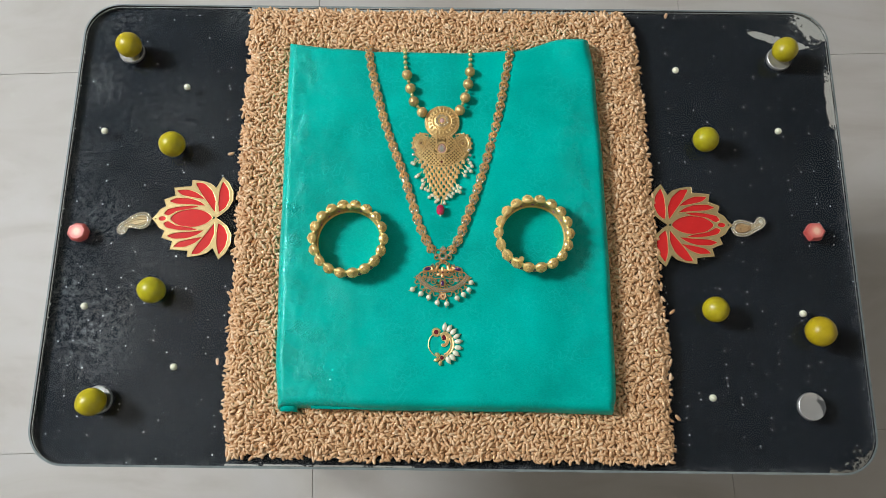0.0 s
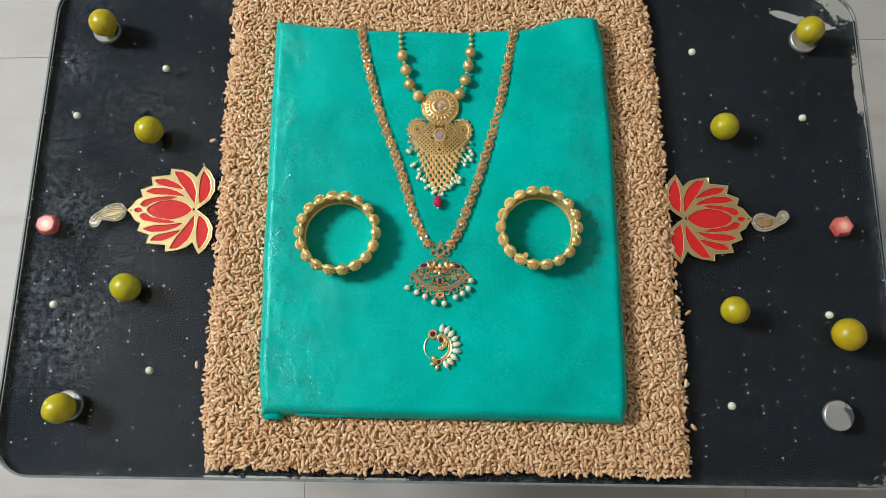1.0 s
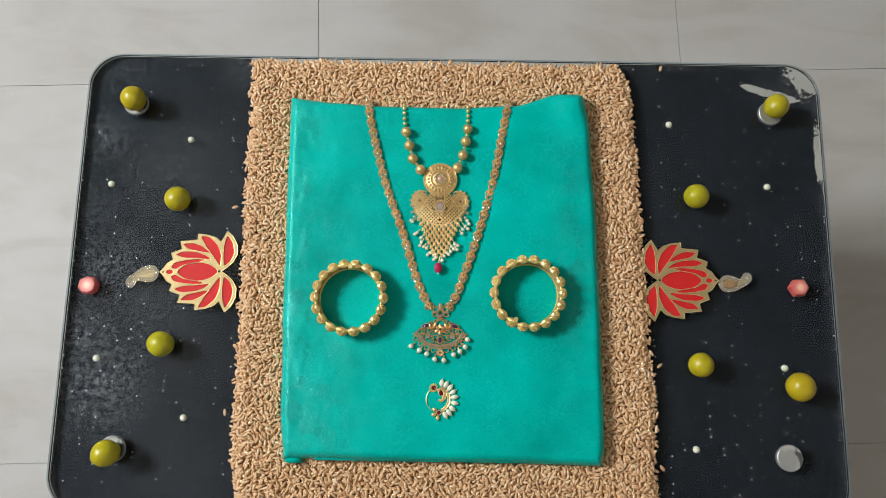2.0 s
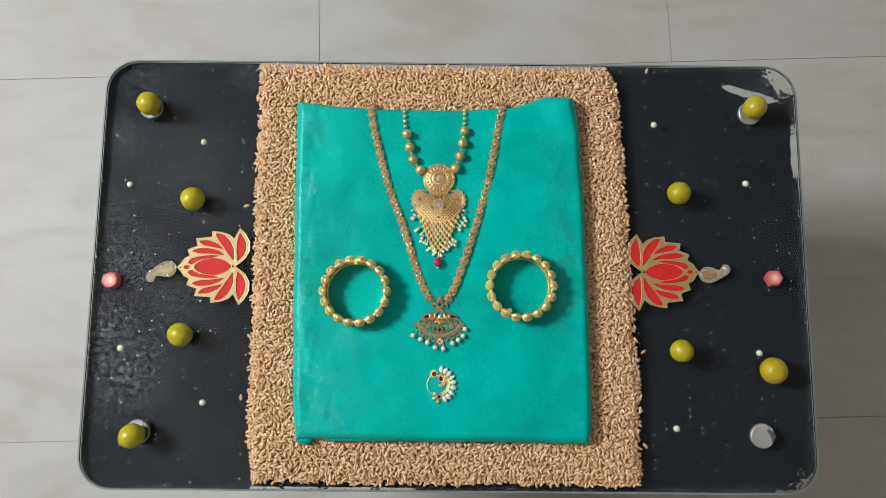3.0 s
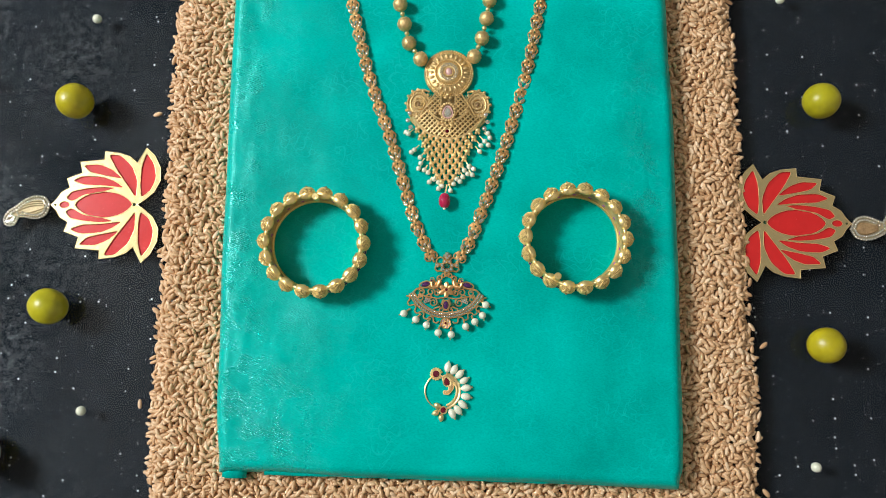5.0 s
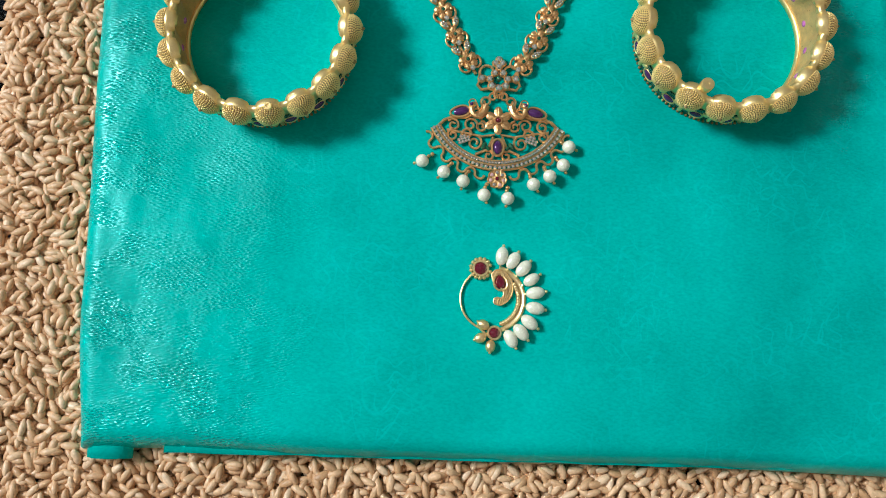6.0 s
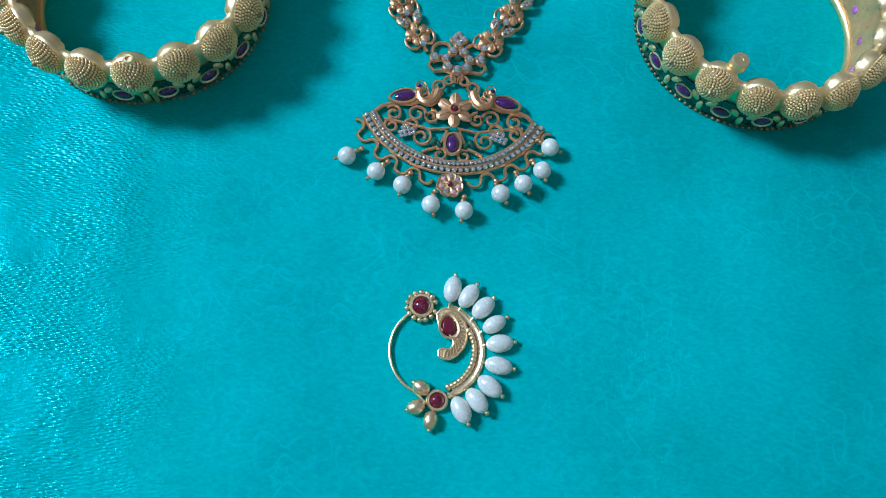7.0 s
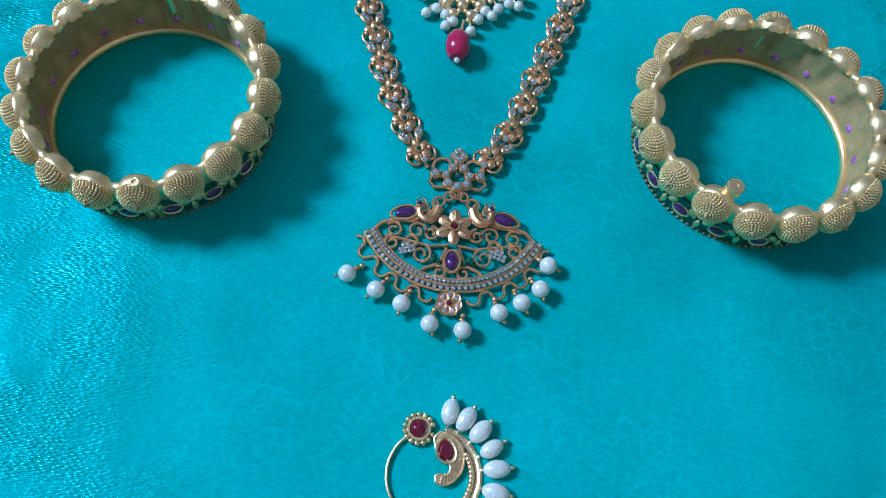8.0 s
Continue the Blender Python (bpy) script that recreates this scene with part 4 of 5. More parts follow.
def brooch(place, turn, mirror, scale, stone):
    ob = thing("paisley_brooch", place, "paisley brooch edged with tiny clear beads and gold", "brooch", "paisley brooches", turn)
    flip = -1 if mirror else 1
    rim = [(p.x * scale, p.y * scale * flip) for p in paisley_line(0.93)]
    part("base_plate", plate_mesh("base_plate", rim, [], 0.2, 1.2), BEADED, ob)
    for k, inset in ((0, 0.0), (1, 2.2)):
        pts = [Vector((x, y, 0)) for x, y in rim]
        for p, d in along(pts + [pts[0]], 1.9):
            q = p + Vector((-d.y, d.x, 0)) * flip * inset
            part("bead", TINY, CRYSTAL, ob, "", Matrix.Translation(q * 0.001 + Vector((0, 0, 0.0017))))
    if stone:
        drop = [(p.x * scale * 0.62 - 2.4, p.y * scale * flip * 0.52 - 0.4 * flip) for p in paisley_line(1.0) if p.x < 9]
        part("drop_stone", Geo().slab(drop, 1.0, 2.8, 1.4), TOPAZ, ob, "brown-gold foiled drop stone")
        part("round_stone", Geo().ball((13.0 * scale, 5.2 * scale * flip, 1.2), (2.3, 2.3, 1.6), None, 14, 6), CRYSTAL, ob)
    else:
        for off in (-4.0, -2.4, -0.8, 0.8, 2.4, 4.0):
            line = [((-12 + 18 * i / 12) * scale, (off + 1.4 * math.sin(math.pi * i / 12) * (1 if off > 0 else -1)) * scale * flip, 1.7) for i in range(13)]
            part("gold_wire", Geo().tube(line, 0.6, 6), BEADED, ob)
        part("tail_coil", Geo().tube(spiral((12.4 * scale, 4.6 * scale * flip), 3.4, 0, 1.6, 1.8), 0.6, 6), CRYSTAL, ob)
    return ob


brooch((-0.2905, 0.0200, TOP), 192, False, 0.98, False)
brooch((0.2905, 0.0215, TOP), 3, False, 0.98, True)


# ---- bangles ----
def dome_mesh(name):
    """A boss on a smooth collar, with rows of grains and a pointed nub; its axis is +x."""
    turn = Matrix.Rotation(radians(90), 3, "Y")
    collar, core, grains = Geo(), Geo(), Geo()
    collar.lathe([(1.5, -2.9), (3.4, -2.8), (4.45, -2.2), (5.0, -1.1), (5.2, 0.3), (5.14, 0.9), (4.85, 1.25), (3.5, 1.2), (1.0, 1.1)], 28)
    core.ball((0, 0, 1.0), (4.85, 4.85, 3.9), None, 22, 7, 0.0)
    core.lathe([(1.1, 4.5), (1.0, 4.9), (0.6, 5.5), (0.15, 6.0)], 8)
    for g in (collar, core):
        g.v = [tuple(turn @ Vector(p)) for p in g.v]
    # the collar only bulges inwards over the rim, not through the inner face
    collar.v = [(max(x, -0.2 - 3.0 * min(1.0, max(0.0, (z - 0.8) / 2.6))), y, z) for x, y, z in collar.v]
    for row, lat in enumerate((6, 15, 24, 33, 42, 51, 60, 69, 78)):
        count = max(5, round(36 * math.cos(radians(lat))))
        for i in range(count):
            a = 2 * math.pi * (i + 0.5 * (row % 2)) / count
            c = Vector((1.0 + 3.95 * math.sin(radians(lat)), 4.9 * math.cos(radians(lat)) * math.cos(a), 4.9 * math.cos(radians(lat)) * math.sin(a)))
            grains.ball(c, 0.36, None, 6, 4)
    return collar.mesh("collar"), core.mesh(name), grains.mesh(name + "_grains")


COLLAR, DOME, DOME_GRAINS = dome_mesh("boss")


def bangle(place, turn, knob_angle, clasp_angle):
    ob = thing("bangle", place, "gold bangle with granulated bosses and purple stones on cloth", "bangle", "bangles", turn)
    count = 18
    seg = 18 * 12
    # outer shell, and an inner skin pressed out behind each boss
    outer = [(29.3, 16.6), (29.3, 17.7), (29.7, 18.5), (30.6, 18.8), (31.8, 18.2), (32.2, 15.0), (31.8, 10.0), (31.3, 5.0), (31.4, 2.0), (31.0, 0.6), (30.2, 0.6)]
    inner = [(29.6, 1.6), (29.7, 3.2), (29.9, 4.8), (30.0, 7.0), (30.0, 9.5), (29.9, 12.0), (29.7, 14.0), (29.5, 15.6), (29.4, 16.8)]
    shell, skin = [], []
    for i in range(seg):
        a = 2 * math.pi * i / seg
        lobe = math.sqrt(math.cos(count * a / 2) ** 2 + 0.02)
        for r, z in outer:
            up = max(0.0, (z - 10) / 10)
            shell.append(((r + 0.8 * lobe * up) * math.cos(a), (r + 0.8 * lobe * up) * math.sin(a), z + (2.2 * lobe - 1.5) * up))
        for j, (r, z) in enumerate(inner):
            slant = a + 0.05 * (z - 10) / 8
            dent = max(0.0, math.cos(count * slant)) ** 0.8 * math.sin(min(1.0, max(0.0, (z - 4.0) / 14)) * math.pi)
            rr = r + 0.9 * dent - 0.35 * (1 - dent) * math.sin(min(1.0, z / 18) * math.pi)
            skin.append((rr * math.cos(a), rr * math.sin(a), z + (2.2 * lobe - 1.5) * max(0.0, (z - 10) / 10)))
    def rows(m):
        return [(i * m + j, ((i + 1) % seg) * m + j, ((i + 1) % seg) * m + j + 1, i * m + j + 1) for i in range(seg) for j in range(m - 1)]
    faces_of = [Geo().add(shell, rows(len(outer))).mesh("band", False), Geo().add(skin, rows(len(inner))).mesh("inner_skin", False)]
    for me in faces_of:
        me.shade_smooth()
    part("band", faces_of[0], GOLD_PALE, ob, "pale gold band, hollow inside")
    part("inner_skin", faces_of[1], GOLD_INNER, ob, "gold inner face with warm dark reflections in its colour, dented behind each boss")
    enamel = Geo().lathe([(31.2, 2.2), (31.8, 2.2), (32.0, 6.5), (32.4, 10.5), (31.8, 10.4)], 96, closed=True)
    part("enamel_belt", enamel, ENAMEL_GREEN, ob, "dark green enamel belt")
    lip = Geo().lathe([(29.3 + (1.5 if c > 0 else 1.0) * c, 1.5 + 1.25 * s) for c, s in [(math.cos(radians(a)), math.sin(radians(a))) for a in range(0, 360, 36)]], 96, closed=True)
    part("inner_lip", lip, GOLD_PALE, ob, "rounded gold lip round the foot")
    foot = Geo()
    for i in range(120):
        a = 2 * math.pi * i / 120
        foot.ball((32.0 * math.cos(a), 32.0 * math.sin(a), 1.1), 0.6, None, 6, 4)
    part("foot_beading", foot, GOLD_DARK, ob)
    for i in range(count):
        a = 360 * i / count
        m4 = pose(0, 0, 0, 0, 0, a) @ Matrix.Translation((0.0310, 0, 0.0150)) @ Matrix.Rotation(radians(-9 + 2 * math.sin(i * 2.1)), 4, "Y")
        boss = part("boss", COLLAR, GOLD_PALE, ob, "", m4)
        # dark core: shade between the grains is put into its colour
        part("dome", DOME, GOLD_DARK, boss)
        part("granulation", DOME_GRAINS, GOLD_PALE, boss)
        b = radians(a + 180 / count)
        turn3 = Matrix.Rotation(b, 3, "Z") @ Matrix.Rotation(radians(78), 3, "Y")
        part("purple_stone", Geo().ball((32.1 * math.cos(b), 32.1 * math.sin(b), 5.6), (1.5, 2.3, 0.9), turn3, 10, 5), AMETHYST, ob)
        part("stone_setting", Geo().tube([Vector((32.2 * math.cos(b), 32.2 * math.sin(b), 5.6)) + turn3 @ Vector((1.7 * math.cos(w), 2.6 * math.sin(w), 0)) for w in [2 * math.pi * q / 12 for q in range(12)]], 0.38, 5, True), GOLD_PALE, ob)
        part("inner_stone", Geo().ball((29.75 * math.cos(b), 29.75 * math.sin(b), 6.4), (0.6, 1.25, 1.25), Matrix.Rotation(b, 3, "Z"), 10, 5), AMETHYST_BACK, ob)
        # openwork leaves in the belt under each boss
        leaves, c = Geo(), radians(a)
        for da, z, tilt in ((-0.075, 7.2, 0.7), (0.075, 7.2, -0.7), (0.0, 4.2, 0.0)):
            turn3 = Matrix.Rotation(c + da, 3, "Z") @ Matrix.Rotation(tilt, 3, "X")
            leaves.ball((32.2 * math.cos(c + da), 32.2 * math.sin(c + da), z), (0.7, 0.9, 1.9), turn3, 8, 5)
        part("gold_leaf", leaves, GOLD_PALE, ob)
    k = radians(knob_angle)
    pin = Geo()
    pin.tube([(28.2 * math.cos(k), 28.2 * math.sin(k), 12), (28.2 * math.cos(k), 28.2 * math.sin(k), 22.4)], 1.1, 10)
    pin.lathe([(1.0, 19.4), (2.3, 19.7), (2.3, 22.2), (2.0, 22.6), (0.6, 22.6), (0.3, 22.2)], 18, (28.2 * math.cos(k), 28.2 * math.sin(k), 0))
    part("screw_pin", pin, GOLD_PALE, ob, "small round screw pin")
    k = radians(clasp_angle)
    hinge = Geo()
    hinge.lathe([(1.5, 8), (1.5, 20.2), (1.2, 20.6), (0.7, 20.6), (0.6, 20.2)], 14, (31.2 * math.cos(k), 31.2 * math.sin(k), 0))
    for da in (-2.6, 2.6):
        q = k + radians(da)
        hinge.tube([(32.0 * math.cos(q), 32.0 * math.sin(q), 2), (32.6 * math.cos(q), 33.2 * math.sin(q), 17)], 0.7, 6)
    part("hinge", hinge, GOLD_PALE, ob)
    return ob


bangle((-0.0832, -0.0028, CLOTH), 0, 88, 281)
bangle((0.0836, 0.0040, CLOTH), 0, 244, 84)


# ---- nose ring ----
def nose_ring(place):
    ob = thing("nose_ring", place, "crescent gold nose ring edged with rice pearls and rubies", "nose ring")
    c = (-0.5, 0.0)
    part("thin_wire", Geo().tube(arc(c, 11.0, 128, 248, 26, 0.9), 0.42, 8), GOLD, ob)
    part("crescent_band", Geo().tube(arc(c, 11.2, 75, -72, 34, 1.0), 0.85, 8).tube(arc((-0.2, 0), 10.2, 55, -66, 30, 1.2), 0.5, 6), GOLD, ob)
    round_beads("band_bead", GOLD, ob, [(c[0] + 9.3 * math.cos(a), c[1] + 9.3 * math.sin(a), 1.5) for a in [radians(34 - 102 * i / 16) for i in range(17)]], 0.88)
    for i, a in enumerate((78, 62, 45, 27, 9, -11, -31, -48, -64)):
        w = radians(a)
        turn3 = Matrix.Rotation(w + radians((3, -4, 2, 6, 0, 2, -5, 0, 4)[i]), 3, "Z")
        p = Vector((c[0] + 15.4 * math.cos(w), c[1] + 15.4 * math.sin(w), 2.4))
        pearl = part("rice_pearl", Geo().ball(p, (3.45 - 0.25 * (i == 3), 2.25 - 0.2 * (i == 3), 2.1), turn3, 16, 9), PEARL, ob)
        tip = p + turn3 @ Vector((3.7, 0, 0))
        part("pin_bead", Geo().ball(tip, 0.62, None, 8, 5), GOLD, pearl)
        root = p - turn3 @ Vector((3.4, 0, 0.4))
        part("pin", Geo().tube([root - turn3 @ Vector((1.2, 0, 0.6)), root], 0.3, 5), GOLD, pearl)
    head = (-4.6, 10.6)
    part("ruby", Geo().ball((*head, 1.4), (2.2, 2.2, 1.5), None, 16, 7), RUBY, ob)
    rim = Geo().tube(arc(head, 2.55, 0, 345, 23, 1.7), 0.5, 6, True)
    part("ruby_setting", rim, GOLD, ob)
    round_beads("rim_bead", GOLD, ob, [(head[0] + 3.5 * math.cos(a), head[1] + 3.5 * math.sin(a), 1.1) for a in [radians(20 + 320 * i / 13) for i in range(14)]], 0.76)
    body = smooth_line([(-0.8, 8.6, 0), (1.0, 10.2, 0), (4.2, 9.4, 0), (6.6, 6.0, 0), (6.4, 1.4, 0), (3.4, -1.9, 0), (0.6, -1.8, 0), (0.2, -0.2, 0), (1.4, 0.4, 0), (2.8, 0.2, 0), (3.6, 1.8, 0), (2.6, 3.8, 0), (0.2, 5.4, 0), (-0.8, 8.6, 0)], 5)[:-1]
    part("paisley_leaf", plate_mesh("paisley_leaf", [(p.x, p.y) for p in body], [], 0.5, 1.9), GOLD_MATTE, ob)
    part("leaf_rim", Geo().tube([(p.x, p.y, 1.9) for p in body], 0.28, 5, True), GOLD, ob)
    ribs = Geo()
    for i in range(15):
        a = radians(70 - 10.5 * i)
        ribs.tube([(1.4 + 3.1 * math.cos(a), 4.2 + 3.9 * math.sin(a), 2.0), (1.2 + 4.9 * math.cos(a - 0.16), 3.8 + 5.6 * math.sin(a - 0.16), 2.0)], 0.2, 5)
    part("leaf_ribs", ribs, GOLD, ob)
    drop = [(2.2 + (2.0 + 0.0) * math.cos(w) * (1 - 0.25 * math.sin(w - 0.6)) + 0.4 * math.sin(w), 6.0 + 2.5 * math.sin(w) - 0.9 * math.cos(w)) for w in [2 * math.pi * q / 20 for q in range(20)]]
    part("drop_ruby", Geo().slab(drop, 1.0, 2.7, 1.0), RUBY, ob)
    part("drop_setting", Geo().tube([(2.25 + (x - 2.25) * 1.14, 6.0 + (y - 6.0) * 1.14, 2.0) for x, y in drop], 0.36, 5, True), GOLD, ob)
    part("ruby", Geo().ball((0.6, -11.9, 1.4), (1.8, 1.8, 1.4), None, 14, 7), RUBY, ob)
    part("ruby_setting", Geo().tube(arc((0.6, -11.9), 2.15, 0, 345, 23, 1.6), 0.5, 6, True), GOLD, ob)
    for x, y, a in ((-3.3, -9.2, 150), (-4.3, -13.8, 200), (-0.7, -16.6, 265)):
        turn3 = Matrix.Rotation(radians(a), 3, "Z")
        part("gold_bud", Geo().ball((x, y, 1.7), (2.3, 1.8, 1.7), turn3, 14, 8).ball(Vector((x, y, 1.7)) + turn3 @ Vector((2.2, 0, 0)), 0.55, None, 8, 5), GOLD, ob)
    part("joint_wire", Geo().tube([(-4.6, -10.2, 0.9), (-2.6, -12.2, 1.0), (-0.6, -13.6, 1.0)], 0.5, 6), GOLD, ob)
    return ob


nose_ring((0.0015, -0.0946, CLOTH))


# ---- long necklace of flower links with a fan pendant ----
def link_meshes():
    gold = Geo()
    for i in range(5):
        a = radians(90 + 72 * i)
        gold.ball((2.3 * math.cos(a), 2.3 * math.sin(a), 1.7), (1.75, 1.42, 0.8), Matrix.Rotation(a, 3, "Z"), 12, 6)
        for da in (-0.34, 0.0, 0.34):
            gold.tube([(1.0 * math.cos(a + da * 0.6), 1.0 * math.sin(a + da * 0.6), 2.3), (2.6 * math.cos(a + da), 2.6 * math.sin(a + da), 2.42), (3.7 * math.cos(a + da), 3.7 * math.sin(a + da), 2.0)], 0.15, 4)
    gold.tube(arc((0, 0), 1.0, 0, 324, 9, 2.5), 0.34, 5, True)
    for s in (-1, 1):
        hook = smooth_line([(s * 0.8, -3.3, 0.9), (s * 2.4, -3.9, 1.0), (s * 4.0, -3.2, 1.1), (s * 4.6, -1.5, 1.2), (s * 4.1, -0.1, 1.4), (s * 3.2, -0.5, 1.5)], 3)
        gold.tube(hook, 0.5, 7)
        gold.ball(hook[-1], 0.85, None, 8, 5)
        gold.tube([(s * 0.7, 2.4, 0.8), (s * 1.6, 3.6, 0.9), (s * 2.6, 5.2, 1.0)], 0.75, 6)
    gold.tube([(0, -3.4, 0.6), (0, -6.0, 0.6)], 0.7, 6).tube([(0, 2.0, 0.6), (0, 6.0, 0.6)], 0.7, 6)
    for s in (-1, 1):
        gold.ball((s * 2.5, 5.0, 1.9), (2.4, 1.45, 0.7), Matrix.Rotation(radians(90 - s * 30), 3, "Z"), 10, 5)
    leaf = Geo()
    for x, y, r in ((-1.35, 0.0, 0.62), (-0.35, 0.55, 0.62), (-0.35, -0.55, 0.62), (0.7, 0.35, 0.56), (0.75, -0.45, 0.5), (1.6, 0.0, 0.42)):
        leaf.ball((x, y, 0.35), (r, r, r * 0.7), Matrix.Rotation(x + y, 3, "Z"), 6, 3)
    crystal = leaf.mesh("leaf_stone")
    crystal.shade_flat()
    stone = Geo().ball((0, -3.5, 2.0), (1.2, 1.2, 0.8), None, 8, 4).mesh("round_stone")
    stone.shade_flat()
    return gold.mesh("flower_link"), crystal, stone, Geo().ball((0, 0, 2.6), 0.75, None, 8, 5).mesh("centre_stone")


LINK, LEAF, ROUND, CENTRE = link_meshes()
long_chain = thing("long_necklace", (0.002, -0.032, CLOTH), "long antique gold flower-link necklace with a pearl-fringed fan pendant", "necklace")


def lay_z(x, y):
    """How far below the flat top of the cloth a piece that droops over its upper edge lies."""
    over = y - (edge_at(UPPER, x) - 0.011)
    return 0.0 if over <= 0 else -min(0.0175, 55 * over * over)


def lay_links(keys, aside):
    line = smooth_line([(x, y, 0) for x, y in keys], 14)
    for i, (p, d) in enumerate(along(line, 0.0107, 0.004)):
        ahead = p + d * 0.004
        z, z2 = lay_z(p.x, p.y), lay_z(ahead.x, ahead.y)
        q = Vector((p.x - 0.002 + aside, p.y + 0.032, z + 0.0002))
        m4 = Matrix.Translation(q) @ Matrix.Rotation(math.atan2(d.y, d.x) - math.pi / 2, 4, "Z") @ Matrix.Rotation(math.atan2(z2 - z, 0.004), 4, "X") @ Matrix.Rotation(radians(5 * math.sin(i * 1.9)), 4, "Y") @ Matrix.Diagonal((0.90, 0.98, 0.98, 1))
        link = part("flower_link", LINK, GOLD_ANTIQUE, long_chain, "", m4)
        for s in (-1, 1):
            part("leaf_stone", LEAF, CRYSTAL, link, "", Matrix.Translation((s * 0.0025, 0.0050, 0.0024)) @ Matrix.Rotation(radians(90 - s * 30), 4, "Z"))
        part("round_stone", ROUND, CRYSTAL, link)
        part("centre_stone", CENTRE, RUBY if i % 2 else EMERALD, link)


lay_links([(-0.0080, -0.0105), (-0.0150, 0.0020), (-0.0225, 0.0200), (-0.0370, 0.0650), (-0.0545, 0.1130), (-0.0680, 0.1640), (-0.0735, 0.1930), (-0.0742, 0.1990)], 0.0006)
lay_links([(0.0090, -0.0108), (0.0160, 0.0010), (0.0225, 0.0180), (0.0365, 0.0600), (0.0510, 0.1130), (0.0605, 0.1640), (0.0660, 0.1930), (0.0668, 0.1990)], -0.0002)

fan = Geo()
A = (0.0, 10.6)
for r, w in ((23.4, 0.45), (25.0, 0.5), (26.8, 0.45)):
    fan.tube(arc(A, r, 206, 334, 48, 1.2), w, 6)
for s in (-1, 1):
    fan.tube([(s * 21.8, -0.4, 1.2), (s * 19.5, 2.0, 1.3), (s * 17.0, 3.0, 1.3), (s * 12.0, 3.2, 1.3), (s * 7.0, 5.0, 1.4), (s * 4.5, 8.0, 1.4)], 0.62, 6)
    for c, r, a0, turns, fl in (((16.2, 0.2), 2.4, 40, 1.3, 1), ((10.0, 0.4), 2.7, 200, 1.3, -1), ((6.2, 0.0), 2.2, 90, 1.4, 1), ((4.4, 9.4), 2.3, 240, 1.4, 1), ((1.9, 11.2), 1.9, 200, 1.3, -1), ((8.4, -6.2), 2.8, 120, 1.3, 1), ((16.4, -3.6), 2.2, 100, 1.3, -1), ((3.2, -11.0), 2.0, 60, 1.2, 1), ((11.0, -3.0), 2.2, 330, 1.2, 1)):
        pts = spiral(c, r, a0, turns, 1.2, 0.72, 18, fl)
        fan.tube([(s * x, y, z) for x, y, z in pts], 0.46, 6)
    fan.tube([(s * 1.0, -3.0, 1.1), (s * 6.0, -3.8, 1.1), (s * 12.0, -2.6, 1.1), (s * 18.5, -1.6, 1.1)], 0.48, 6)
    fan.tube([(s * 1.6, -4.0, 1.1), (s * 3.6, -8.6, 1.1), (s * 8.0, -10.6, 1.1)], 0.56, 6)
    wave = []
    for i in range(81):
        a = radians(270 + s * (9 + 54 * (i - 1.1 * math.sin(i * 4 * math.pi / 20)) / 80))
        r = 29.2 + 1.5 * math.sin(i * 2 * math.pi / 20)
        wave.append((A[0] + r * math.cos(a), A[1] + r * math.sin(a), 1.1))
    fan.tube(wave, 0.5, 6)
pendant = part("fan_pendant", fan, GOLD_ANTIQUE, long_chain, "pierced fan-shaped scrollwork pendant")
flower = Geo()
for i in range(6):
    a = radians(90 + 60 * i)
    flower.ball((2.9 * math.cos(a), 2.0 + 2.9 * math.sin(a), 2.0), (2.5, 1.65, 0.7), Matrix.Rotation(a, 3, "Z"), 12, 6)
    flower.tube([(1.0 * math.cos(a), 2.0 + 1.0 * math.sin(a), 2.7), (4.6 * math.cos(a), 2.0 + 4.6 * math.sin(a), 2.6)], 0.22, 5)
flower.tube(arc((0, 2.0), 1.3, 0, 340, 17, 2.8), 0.4, 6, True)
part("centre_flower", flower, GOLD_ANTIQUE, pendant)
part("centre_stone", Geo().ball((0, 2.0, 2.7), 0.95, None, 10, 6), RUBY, pendant)
